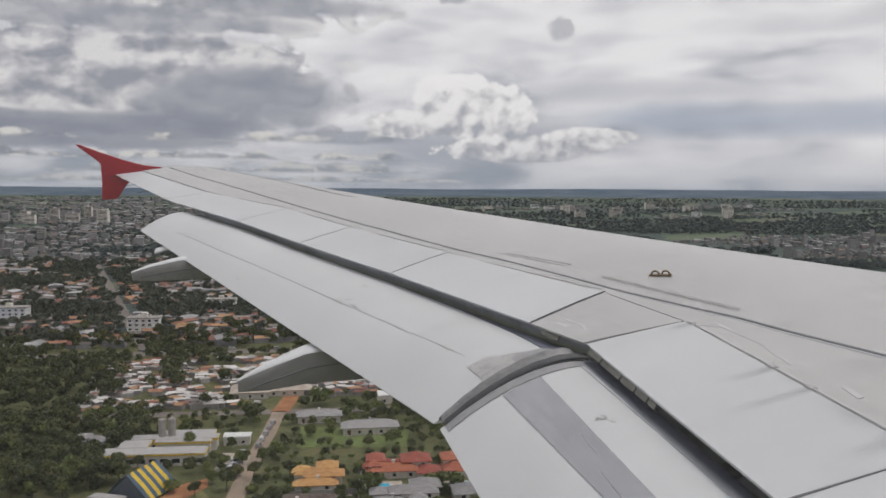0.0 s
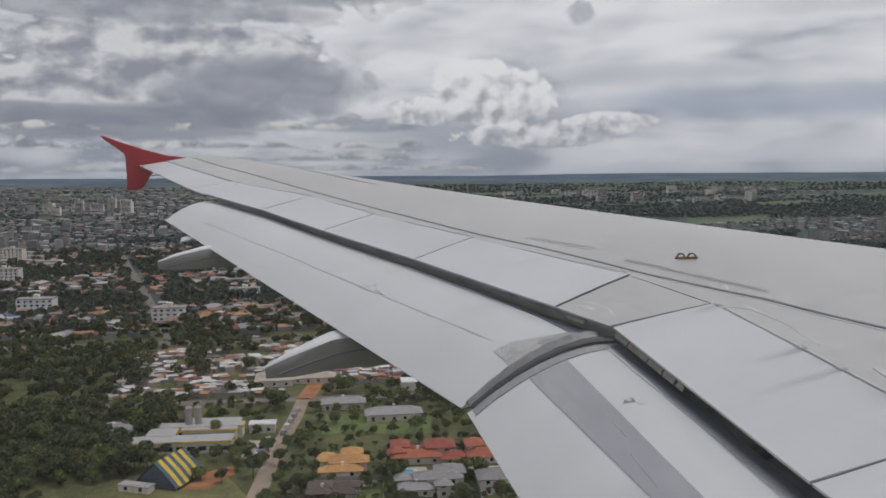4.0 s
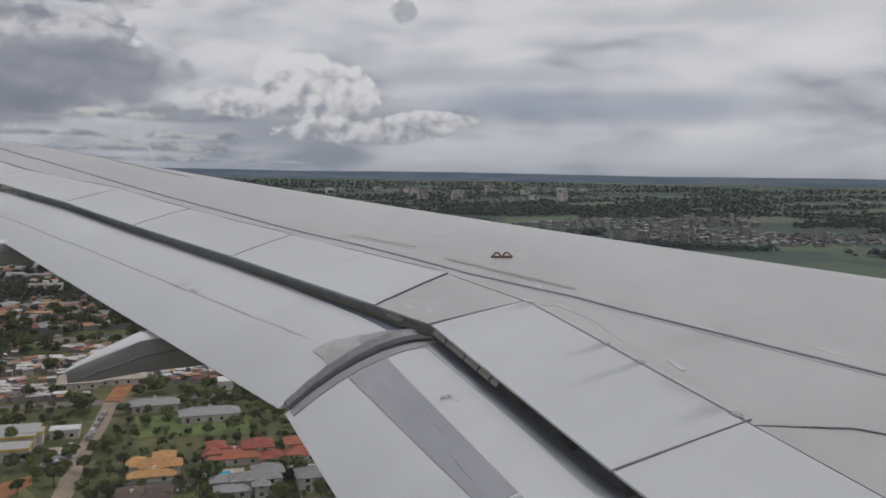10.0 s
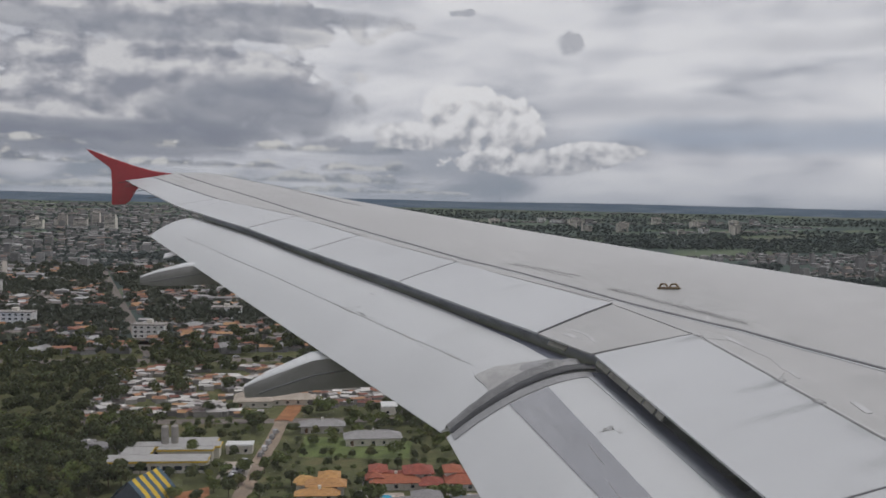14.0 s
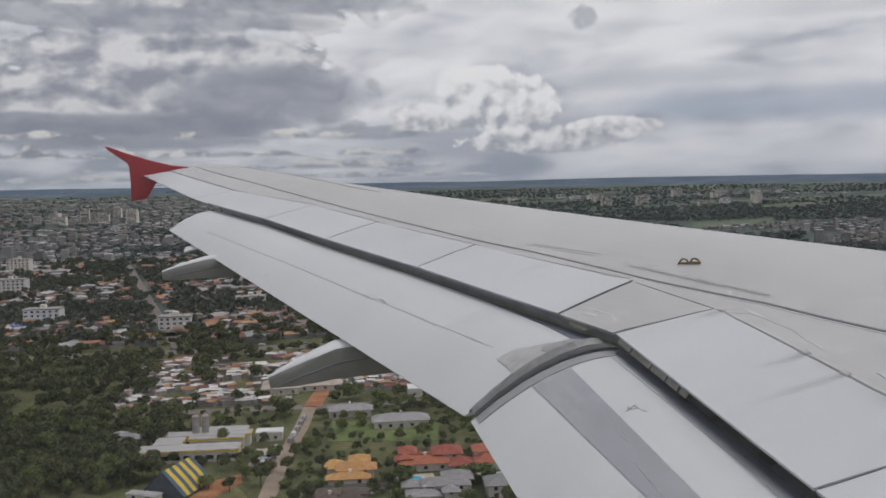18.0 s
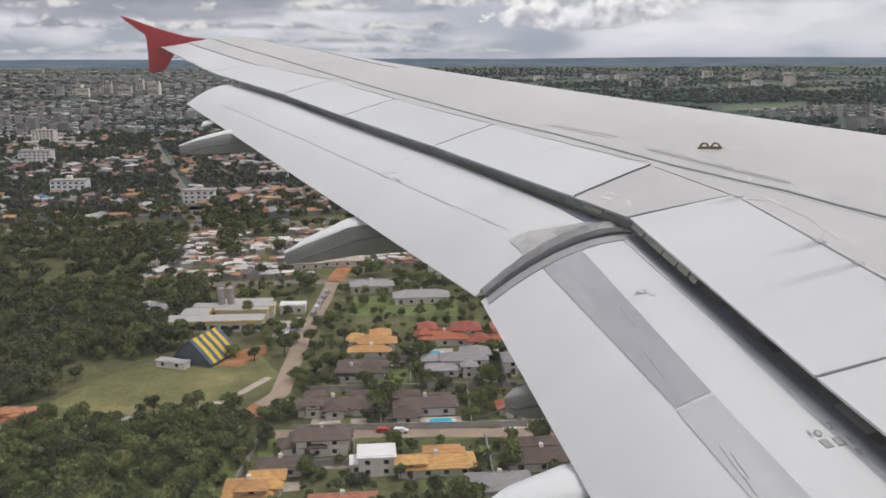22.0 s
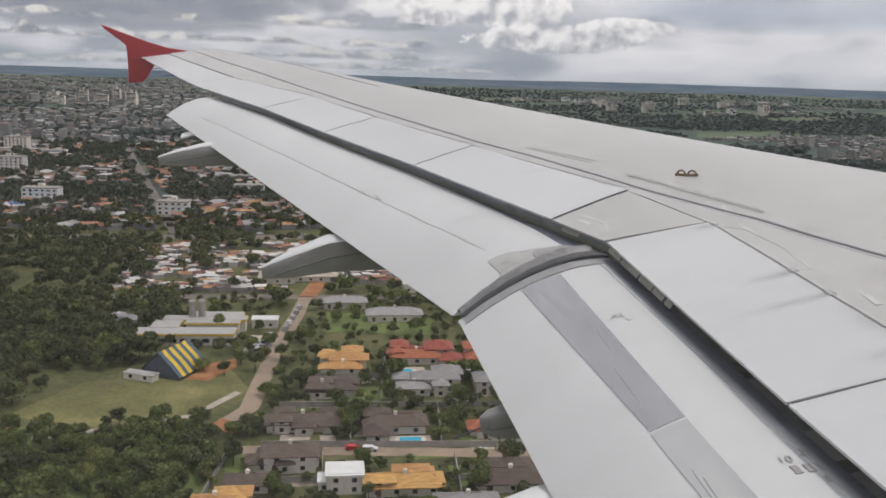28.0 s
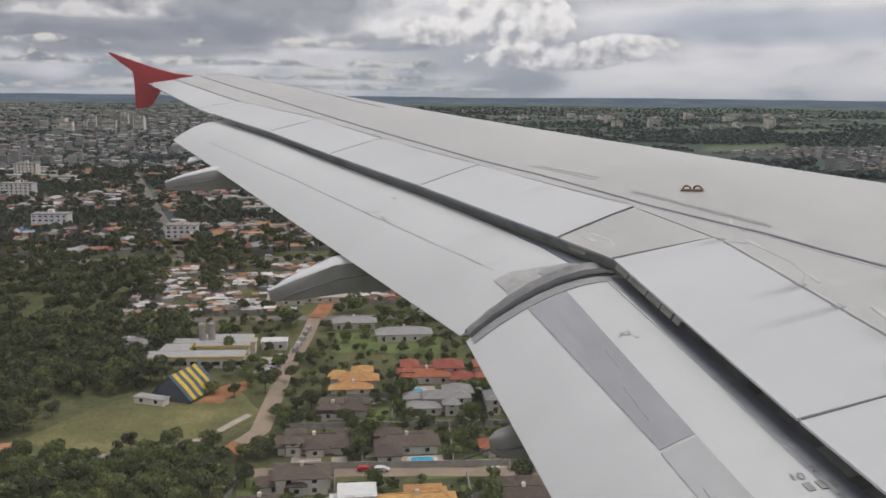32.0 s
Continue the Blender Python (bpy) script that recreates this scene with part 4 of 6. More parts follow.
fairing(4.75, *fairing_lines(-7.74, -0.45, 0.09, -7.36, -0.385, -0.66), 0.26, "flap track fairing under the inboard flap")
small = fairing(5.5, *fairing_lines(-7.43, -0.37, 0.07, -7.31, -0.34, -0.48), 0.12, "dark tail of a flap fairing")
# the small tail is all in the shaded side colour
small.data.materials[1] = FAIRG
part("static_rod", tube([Vector((-7.42, 5.5, -0.42)), Vector((-7.56, 5.52, -0.46))], 0.005, 6), SEAL, small)
# tab at the outer end of the outboard flap
grid = [[Vector((-9.0, 12.15 + dy, 0.50 + 0.11 * dy)), Vector((-9.30, 12.15 + dy, 0.455 + 0.11 * dy))] for dy in (0.0, 0.12, 0.24)]
slab("flap_tab", grid, 0.015, FLAPW, wing, "small white tab behind the flap")
# ---- the fuselage side that the wing grows from, with the cabin window ----
HULL = material("white_fuselage_paint", (0.70, 0.71, 0.72), 0.35, vary=0.05, scale=0.6, fine=8)
CABIN = material("dark_cabin_lining", (0.10, 0.10, 0.105), 0.7, vary=0.15, scale=2)
HR, HZ = 2.02, 0.92                      # hull radius and the height of its axis
WX, WZ, WA, WB = -8.12, 1.37, 0.24, 0.22   # window centre and half sizes


def hull(x, z, r=HR):
    return Vector((x, math.sqrt(max(0.0, r * r - (z - HZ) ** 2)), z))


def hull_ring(k):
    """Rounded window outline, k from 0 to 1."""
    a = 2 * math.pi * k
    c, q = math.cos(a), math.sin(a)
    return WX + WA * math.copysign(abs(c) ** 0.55, c), WZ + WB * math.copysign(abs(q) ** 0.55, q)


for name, r, mat, label in (("fuselage_wall", HR, HULL, "white curved fuselage side above the wing root"), ("cabin_wall", HR - 0.03, CABIN, "dark cabin side lining")):
    bm = bmesh.new()
    N = 48
    inner = [bm.verts.new(hull(*hull_ring(k / N), r)) for k in range(N)]
    outer = []
    for k in range(N):                   # square field round the window
        x, z = hull_ring(k / N)
        dx, dz = x - WX, z - WZ
        f = 0.5 / max(abs(dx), abs(dz))
        outer.append(bm.verts.new(hull(WX + dx * f, WZ + dz * f, r)))
    for k in range(N):
        bm.faces.new((inner[k], inner[(k + 1) % N], outer[(k + 1) % N], outer[k]))
    def patch(x0, x1, z0, z1, flip=1):
        n = 14
        vs = [[bm.verts.new((x, flip * hull(x, z0 + (z1 - z0) * j / n, r).y, z0 + (z1 - z0) * j / n)) for j in range(n + 1)] for x in (x0, (x0 + x1) / 2, x1)]
        for a, b in zip(vs, vs[1:]):
            for j in range(n):
                bm.faces.new((a[j], a[j + 1], b[j + 1], b[j]))
    lo, hi = HZ - r, HZ + r
    patch(-13.0, WX - 0.5, lo, hi)
    patch(WX + 0.5, 3.0, lo, hi)
    patch(WX - 0.5, WX + 0.5, lo, WZ - 0.5)
    patch(WX - 0.5, WX + 0.5, WZ + 0.5, hi)
    patch(-13.0, 3.0, lo, hi, -1)
    ob = part(name, bm, mat, None, smooth=True)
    ob.matrix_world = NOSE_UP
    tagged(ob, label, "fuselage", kind="structure")
PANE = bpy.data.materials.new("hazy_cabin_window")
PANE.use_nodes = True
nt = PANE.node_tree
nt.nodes.clear()
smear = node(nt, "ShaderNodeTexNoise", Scale=14.0, Detail=4.0)
nt.links.new(nt.nodes.new("ShaderNodeTexCoord").outputs["Object"], smear.inputs["Vector"])
film = node(nt, "ShaderNodeBsdfTranslucent", Color=(0.93, 0.93, 0.95, 1))
clearp = node(nt, "ShaderNodeBsdfTransparent", Color=(0.985, 0.985, 0.985, 1))
both = nt.nodes.new("ShaderNodeMixShader")
nt.links.new(maths(nt, "ADD", maths(nt, "MULTIPLY", smear.outputs[0], 0.014), 0.024), both.inputs[0])
nt.links.new(clearp.outputs[0], both.inputs[1])
nt.links.new(film.outputs[0], both.inputs[2])
nt.links.new(both.outputs[0], nt.nodes.new("ShaderNodeOutputMaterial").inputs[0])
bm = bmesh.new()
bm.faces.new([bm.verts.new(hull(*hull_ring(k / 48), HR - 0.012)) for k in range(48)])
pane = part("window_1", bm, PANE, None)
pane.matrix_world = NOSE_UP
pane.visible_shadow = False
tagged(pane, "slightly hazy acrylic cabin window pane", "window", kind="structure")
# ---- the land ----
LAND = material("grass_and_scrub", (0.125, 0.132, 0.062), 0.95, vary=0.45, scale=0.035, fine=0.45, tint=(0.215, 0.165, 0.09), spec=0.1)


def land_height(x, y):
    r = math.hypot(x, y)
    k = min(1, max(0, (r - 1500) / 3300))
    return 61 * k ** 1.25 + (10 * noise.noise(Vector((x / 700, y / 700, 0))) * min(1, max(0, (r - 1300) / 1200)) if r > 1300 else 0)


verts, faces = [(0, 0, 0)], []
radii = [60 * 1.085 ** i for i in range(55)]
radii = [r for r in radii if r < 4880] + [4880]
M = 180
for r in radii:
    for k in range(M):
        a = 2 * math.pi * k / M
        x, y = r * math.sin(a), r * math.cos(a)
        verts.append((x, y, land_height(x, y)))
for k in range(M):
    faces.append((0, 1 + (k + 1) % M, 1 + k))
for i in range(len(radii) - 1):
    for k in range(M):
        a, b = 1 + i * M + k, 1 + i * M + (k + 1) % M
        faces.append((a, b, b + M, a + M))
# far land, bluish and low in contrast: haze put into its colour
FAR_LAND = material("hazed_far_scrub_and_pasture", (0.084, 0.108, 0.094), 0.95, vary=0.22, scale=0.004, fine=0.05, tint=(0.14, 0.155, 0.11), spec=0.1, stretch=(0.5, 2.0, 1))
nt = FAR_LAND.node_tree
plots = nt.nodes.new("ShaderNodeTexVoronoi")
plots.inputs["Scale"].default_value = 0.0042
mp = nt.nodes.new("ShaderNodeMapping")
mp.inputs["Scale"].default_value, mp.inputs["Rotation"].default_value = (1.0, 1.6, 1.0), (0, 0, 0.3)
nt.links.new(nt.nodes.new("ShaderNodeTexCoord").outputs["Object"], mp.inputs[0])
nt.links.new(mp.outputs[0], plots.inputs["Vector"])
pick = nt.nodes.new("ShaderNodeSeparateColor")
nt.links.new(plots.outputs["Color"], pick.inputs[0])
crop = ramp(nt, pick.outputs[0], [(0.0, (0.060, 0.082, 0.080)), (0.35, (0.070, 0.092, 0.082)), (0.55, (0.115, 0.148, 0.092)), (0.75, (0.085, 0.105, 0.088)), (0.9, (0.19, 0.18, 0.13)), (1.0, (0.13, 0.165, 0.095))])
base_in = nt.nodes["Principled BSDF"].inputs["Base Color"]
was = base_in.links[0].from_socket
nt.links.new(mixed(nt, 0.62, was, crop), base_in)
ground = mesh_object("ground", verts, faces, [LAND, FAR_LAND], smooth=True)
for p in ground.data.polygons:
    if p.center.length > 640:
        p.material_index = 1
tagged(ground, "green and dusty land reaching to the low hills", "ground", kind="structure")

# far ridge that closes the view; its hazy blue is emitted, not lit
RIDGE = bpy.data.materials.new("glowing_hazy_ridge")
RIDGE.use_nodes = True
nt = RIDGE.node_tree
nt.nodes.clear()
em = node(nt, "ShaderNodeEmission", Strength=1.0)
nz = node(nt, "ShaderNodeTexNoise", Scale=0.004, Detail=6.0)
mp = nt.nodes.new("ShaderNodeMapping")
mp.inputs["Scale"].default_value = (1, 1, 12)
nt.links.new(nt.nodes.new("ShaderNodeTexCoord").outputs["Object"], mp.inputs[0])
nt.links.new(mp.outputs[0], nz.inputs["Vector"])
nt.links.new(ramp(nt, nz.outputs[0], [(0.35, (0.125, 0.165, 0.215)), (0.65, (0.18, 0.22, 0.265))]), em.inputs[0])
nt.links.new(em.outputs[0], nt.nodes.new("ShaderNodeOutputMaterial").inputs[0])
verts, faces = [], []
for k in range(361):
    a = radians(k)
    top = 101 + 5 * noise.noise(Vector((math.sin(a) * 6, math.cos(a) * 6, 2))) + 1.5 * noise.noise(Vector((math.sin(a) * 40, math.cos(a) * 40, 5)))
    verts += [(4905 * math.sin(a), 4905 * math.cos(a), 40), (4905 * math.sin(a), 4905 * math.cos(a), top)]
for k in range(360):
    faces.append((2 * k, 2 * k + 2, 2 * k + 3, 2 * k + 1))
tagged(mesh_object("backdrop", verts, faces, RIDGE), "low ridge along the horizon, glowing in a haze blue", "hills", kind="structure")
# ---- trees ----
rng = np.random.default_rng(11)


def crown_arrays(r, height_m, lobes, leaves, size, gen):
    """Leaf cards scattered over several lobes: vertices and quads of one crown."""
    V, F = [], []
    centres = []
    for k in range(lobes):
        a = gen.uniform(0, 6.28)
        d = r * 0.55 * math.sqrt(gen.uniform(0, 1)) if k else 0
        centres.append((d * math.cos(a), d * math.sin(a), height_m * gen.uniform(0.40, 0.78), r * gen.uniform(0.42, 0.68)))
    for _ in range(leaves):
        cx, cy, cz, cr = centres[gen.integers(lobes)]
        n = gen.normal(size=3)
        n /= np.linalg.norm(n)
        if n[2] < -0.35:
            n[2] = -n[2] * 0.5
        p = np.array((cx, cy, cz)) + n * np.array((cr, cr, cr * 0.78)) * gen.uniform(0.72, 1.06)
        n = n + gen.normal(size=3) * 0.45
        n /= np.linalg.norm(n)
        t = np.cross(n, gen.normal(size=3))
        t /= np.linalg.norm(t)
        b = np.cross(n, t)
        s = size * gen.uniform(0.6, 1.3)
        i = len(V)
        V += [p - t * s - b * s * 0.7, p + t * s * 0.9 - b * s * 0.6 - n * 0.18 * s, p + t * s + b * s * 0.7, p - t * s * 0.8 + b * s * 0.8 - n * 0.2 * s]
        F.append((i, i + 1, i + 2, i + 3))
    return np.array(V), np.array(F)


def trunk_mesh(h, r, gen):
    bm = bmesh.new()
    def limb(p0, p1, r0, r1, n=6):
        d = (p1 - p0)
        u = d.orthogonal().normalized()
        v = d.cross(u).normalized()
        rings = [[bm.verts.new(p + (u * math.cos(6.283 * k / n) + v * math.sin(6.283 * k / n)) * rr) for k in range(n)] for p, rr in ((p0, r0), ((p0 + p1) / 2 + u * r0 * 0.5, (r0 + r1) / 2), (p1, r1))]
        for a, b in zip(rings, rings[1:]):
            for k in range(n):
                bm.faces.new((a[k], a[(k + 1) % n], b[(k + 1) % n], b[k]))
    top = Vector((0, 0, h * 0.5))
    limb(Vector((0, 0, -0.3)), top, 0.22, 0.14)
    for k in range(4):
        a = gen.uniform(0, 6.28)
        limb(top * gen.uniform(0.75, 1), Vector((math.cos(a) * r * 0.5, math.sin(a) * r * 0.5, h * 0.75)), 0.11, 0.04, 5)
    me = bpy.data.meshes.new("trunk")
    bm.to_mesh(me)
    bm.free()
    me.materials.append(BARK)
    return me


TREES, CROWNS = [], []
for k in range(8):
    h, r = (7.5, 3.8, 9, 6, 8, 10, 5, 8.5)[k], (4.2, 2.6, 4.0, 3.6, 4.8, 4.4, 3.0, 3.2)[k]
    V, F = crown_arrays(r, h, 9 + k % 3, 1350, 0.30, rng)
    CROWNS.append((r, h))
    me = bpy.data.meshes.new("crown")
    me.from_pydata(V.tolist(), [], F.tolist())
    me.materials.append(LEAF)
    young = me.copy()
    young.materials[0] = LEAFSUN
    TREES.append((me, trunk_mesh(h, r, rng), young))
COUNT = 0


def light_green(x, y):
    """Young growth in the sunlit green: the scrub by the field and now and then a garden tree."""
    return rng.uniform() < (0.8 if y < 246 and x < -14 else 0.55 if x > -30 else 0.12)


def tree(x, y, k=None, s=1.0):
    """One tree with trunk and crown."""
    global COUNT
    k = int(rng.integers(8)) if k is None else k
    COUNT += 1
    crown, trunk, young = TREES[k]
    if light_green(x, y):
        crown = young
    t = new("tree")
    t.location, t.scale, t.rotation_euler = (x, y, land_height(x, y)), (s, s, s * rng.uniform(0.85, 1.15)), (0, 0, rng.uniform(0, 6.28))
    c, b = new("crown", crown), new("trunk", trunk)
    c.parent = b.parent = t
    tagged(t, "broad green leafy tree among the houses and fields" if CROWNS[k][0] > 3.5 else "small round green tree beside the gardens", "tree", "trees on the ground")
    return t


# light shapes for woods: a few crowns with fewer leaves, joined
LITE = [crown_arrays(r, h, 7, 330, 0.52, rng) for r, h in CROWNS]
FARF = [crown_arrays(r, h, 4, 22, 1.9, rng) for r, h in CROWNS]
FARC = [crown_arrays(r, h, 5, 44, 1.35, rng) for r, h in CROWNS]


def woods(name, spots, shapes, mat, label, low=1.0):
    V, F, base = [], [], 0
    for x, y, s in spots:
        v, f = shapes[int(rng.integers(len(shapes)))]
        a = rng.uniform(0, 6.28)
        ca, sa = math.cos(a) * s, math.sin(a) * s
        w = np.empty_like(v)
        w[:, 0], w[:, 1], w[:, 2] = x + v[:, 0] * ca - v[:, 1] * sa, y + v[:, 0] * sa + v[:, 1] * ca, land_height(x, y) + v[:, 2] * s * low
        V.append(w)
        F.append(f + base)
        base += len(v)
    V, F = np.concatenate(V), np.concatenate(F)
    me = bpy.data.meshes.new(name)
    me.vertices.add(len(V))
    me.vertices.foreach_set("co", V.ravel())
    me.loops.add(F.size)
    me.loops.foreach_set("vertex_index", F.ravel())
    me.polygons.add(len(F))
    me.polygons.foreach_set("loop_start", np.arange(0, F.size, 4))
    me.update(calc_edges=True)
    me.materials.append(mat)
    return tagged(new(name, me), label, "trees", kind="stuff")


# ---- roads, fields and earth ----
def sheet(name, pts, mat, z, label="", category="", kind="structure"):
    """A flat piece of ground with a slightly uneven rim."""
    n = len(pts)
    fine = []
    for i in range(n):
        a, b = Vector(pts[i]), Vector(pts[(i + 1) % n])
        k = max(1, int((b - a).length / 6))
        for j in range(k):
            q = a.lerp(b, j / k)
            d = 0.5 * noise.noise(Vector((q.x / 5, q.y / 5, z * 50)))
            fine.append((q.x + d, q.y + d, z))
    low = [(x, y, -0.3) for x, y, _ in fine]
    m = len(fine)
    faces = [tuple(range(m))] + [(i, m + i, m + (i + 1) % m, (i + 1) % m) for i in range(m)]
    ob = mesh_object(name, fine + low, faces, mat)
    return tagged(ob, label, category, kind=kind)


def strip(name, pts, width, mat, z, label, category="road"):
    left, right = [], []
    for i, q in enumerate(pts):
        a, b = Vector(pts[max(0, i - 1)]), Vector(pts[min(len(pts) - 1, i + 1)])
        t = (b - a).normalized()
        n = Vector((-t.y, t.x)) * width / 2
        left.append((q[0] + n.x, q[1] + n.y))
        right.append((q[0] - n.x, q[1] - n.y))
    return sheet(name, left + right[::-1], mat, z, label, category)


sheet("field", [(-78, 258), (-62, 283), (-40, 292), (-18, 300), (-8, 272), (-22, 250), (-50, 246)], FIELD, 0.05, "mown yellow-green playing field beside the school", "field")
sheet("scrub_meadow", [(-120, 165), (-16, 165), (-20, 240), (-52, 243), (-80, 252), (-120, 250)], LAWN, 0.03, "green scrub meadow between the trees", "field")
sheet("dirt_patch", [(-30, 284), (-22, 300), (-14, 304), (-13, 296), (-22, 282)], DIRT, 0.09, "bare red earth at the field's edge", "dirt")
sheet("dirt_patch", [(-20, 241), (-12, 238), (-10, 244), (-16, 249)], DIRT, 0.12, "bare red earth by the turning circle", "dirt")
strip("road", [(-15, 244), (-8, 256), (-5, 278), (-2, 300), (3, 330), (9, 360), (14, 392)], 6.0, TRACK, 0.10, "dusty brown street past the school")
strip("dirt_road", [(14, 390), (20, 415), (26, 445), (30, 480), (38, 520)], 8, DIRT, 0.10, "red dirt road through the settlement")
strip("road", [(-12, 226), (20, 221.5), (55, 216), (95, 211)], 5.5, TRACK, 0.08, "narrow residential street between the walls")
strip("road", [(-140, 402), (-60, 398), (14, 391), (90, 385)], 8, ASPHALT, 0.07, "grey cross street lined with trees")
strip("footpath", [(-66, 240), (-40, 247), (-24, 252), (-12, 270)], 2.6, PAVE, 0.14, "pale footpath round the field", "path")
strip("road", [(-330, 560), (-120, 548), (60, 540), (260, 528)], 13, ASPHALT, 0.07, "wide avenue between trees and roofs")
strip("road", [(-60, 560), (-90, 700), (-130, 900), (-190, 1200)], 9, ASPHALT, 0.06, "long street through the town")
sheet("bare_plot", [(18, 335), (60, 326), (66, 352), (22, 364)], LAWN, 0.05, "rough green plot with a few bushes", "field")
sheet("car_park", [(-12, 312), (-2, 308), (1, 330), (-9, 333)], PAVE, 0.13, "pale paved car park", "car park")
sheet("dirt_patch", [(-120, 610), (40, 590), (46, 606), (-116, 628)], DIRT, 0.06, "bare red earth along the avenue", "dirt")


# ---- houses ----
def box_into(bm, x0, x1, y0, y1, z0, z1):
    v = [bm.verts.new((x, y, z)) for z in (z0, z1) for x, y in ((x0, y0), (x1, y0), (x1, y1), (x0, y1))]
    for f in ((0, 3, 2, 1), (4, 5, 6, 7), (0, 1, 5, 4), (1, 2, 6, 5), (2, 3, 7, 6), (3, 0, 4, 7)):
        bm.faces.new([v[i] for i in f])


def hip_into(bm, x0, x1, y0, y1, z, rise, ov=0.6):
    """A hipped roof with eaves and thickness."""
    x0, x1, y0, y1 = x0 - ov, x1 + ov, y0 - ov, y1 + ov
    w, d = x1 - x0, y1 - y0
    if w >= d:
        r0, r1 = ((x0 + d / 2, (y0 + y1) / 2), (x1 - d / 2, (y0 + y1) / 2))
    else:
        r0, r1 = (((x0 + x1) / 2, y0 + w / 2), ((x0 + x1) / 2, y1 - w / 2))
    e = [bm.verts.new((x, y, z)) for x, y in ((x0, y0), (x1, y0), (x1, y1), (x0, y1))]
    l = [bm.verts.new((x, y, z - 0.22)) for x, y in ((x0, y0), (x1, y0), (x1, y1), (x0, y1))]
    a, b = bm.verts.new((*r0, z + rise)), bm.verts.new((*r1, z + rise))
    if w >= d:
        fs = ((e[0], e[1], b, a), (e[1], e[2], b), (e[2], e[3], a, b), (e[3], e[0], a))
    else:
        fs = ((e[0], e[1], a), (e[1], e[2], b, a), (e[2], e[3], b), (e[3], e[0], a, b))
    for f in fs:
        bm.faces.new(f)
    for i in range(4):
        bm.faces.new((e[i], l[i], l[(i + 1) % 4], e[(i + 1) % 4]))
    bm.faces.new((l[3], l[2], l[1], l[0]))


def villa(x, y, rot, wings, roof, label, flat=False):
    """A house of several blocks: wings are (x0, x1, y0, y1, height)."""
    h = new("house")
    h.location, h.rotation_euler = (x, y, 0), (0, 0, radians(rot))
    wings = list(wings)
    if not flat and len(wings) > 1:
        x0, x1 = min(w[0] for w in wings), max(w[1] for w in wings)
        y0, y1 = min(w[2] for w in wings), max(w[3] for w in wings)
        for k in range(4):                      # porches, garages and dormers
            cx, cy, a, b = rng.uniform(x0 + 1, x1 - 1), rng.uniform(y0 + 1, y1 - 1), rng.uniform(1.6, 3.2), rng.uniform(1.4, 2.6)
            wings.append((cx - a, cx + a, cy - b, cy + b, rng.uniform(2.7, 5.4)))
    for i, (x0, x1, y0, y1, z) in enumerate(wings):
        z = z * 0.8
        bm = bmesh.new()
        box_into(bm, x0, x1, y0, y1, -0.3, z)
        body = part("wall", bm, WALL, h)
        bm = bmesh.new()
        if flat:
            box_into(bm, x0 - 0.3, x1 + 0.3, y0 - 0.3, y1 + 0.3, z, z + 0.35)
            box_into(bm, x0 + 0.5, x1 - 0.5, y0 + 0.5, y1 - 0.5, z + 0.35, z + 0.5)
        else:
            hip_into(bm, x0, x1, y0, y1, z + 0.02 * i, 0.25 * min(x1 - x0, y1 - y0) + 0.3, 1.0)
        part("roof", bm, roof, h)
        for side in (0, 1):
            n = max(1, int((x1 - x0) / 4.4))
            for k in range(n):
                cx = x0 + (k + 0.5) * (x1 - x0) / n
                for zz in ((0.8,) if z < 3.9 else (0.8, 3.2)):
                    bm = bmesh.new()
                    yy = y0 - 0.03 if side == 0 else y1 + 0.03
                    box_into(bm, cx - 0.6, cx + 0.6, yy - 0.04, yy + 0.04, zz, zz + 1.1)
                    part("window", bm, GLASS, h)
    if not flat:
        x0, x1, y0, y1, z = wings[0]
        bm = bmesh.new()                        # door and the steps to it
        box_into(bm, x0 + 2.0, x0 + 3.0, y0 - 0.12, y0 - 0.02, 0.15, 2.25)
        part("door", bm, DOORW, h)
        bm = bmesh.new()
        box_into(bm, x0 + 1.6, x0 + 3.4, y0 - 1.3, y0 - 0.02, -0.2, 0.15)
        part("step", bm, PAVE, h)
        bm = bmesh.new()                        # water tank or flue on the ridge
        cx, cy, zr = (x0 + x1) / 2, (y0 + y1) / 2, z * 0.8 + 0.25 * min(x1 - x0, y1 - y0)
        box_into(bm, cx - 0.5, cx + 0.5, cy - 0.45, cy + 0.45, zr - 0.8, zr + 1.1)
        part("chimney", bm, WALL, h)
        for e in (-1, 1):                       # ridge tiles
            bm = bmesh.new()
            w, d = x1 - x0 + 2, y1 - y0 + 2
            top = z * 0.8 + 0.25 * min(x1 - x0, y1 - y0) + 0.3
            if w >= d:
                run = abs(w - d) / 2
                box_into(bm, min(cx, cx + e * run), max(cx, cx + e * run), cy - 0.16, cy + 0.16, top - 0.04, top + 0.12)
            else:
                run = abs(d - w) / 2
                box_into(bm, cx - 0.16, cx + 0.16, min(cy, cy + e * run), max(cy, cy + e * run), top - 0.04, top + 0.12)
            part("ridge", bm, roof, h)
    return tagged(h, label, "house", "houses in the gardens")


L4 = lambda s=1.0: [(-9 * s, 3 * s, -4 * s, 4 * s, 3.2), (1 * s, 9 * s, -1 * s, 8 * s, 3.6), (-4 * s, 1 * s, 3 * s, 9 * s, 3.0)]
villa(8.5, 239, -4, [(-11, 9, -3.5, 3.5, 3.4), (-3, 2, -6, -3, 3.6), (5, 11, 1, 8, 3.2)], BROWN, "long house with a dark brown tiled roof")
villa(33, 232, -4, [(-8, 9, -1, 6, 3.6), (-8, -2, -7, 0, 3.4), (2, 8, 4, 9, 3.4)], BROWN, "house with a near-black tiled roof and a pool")
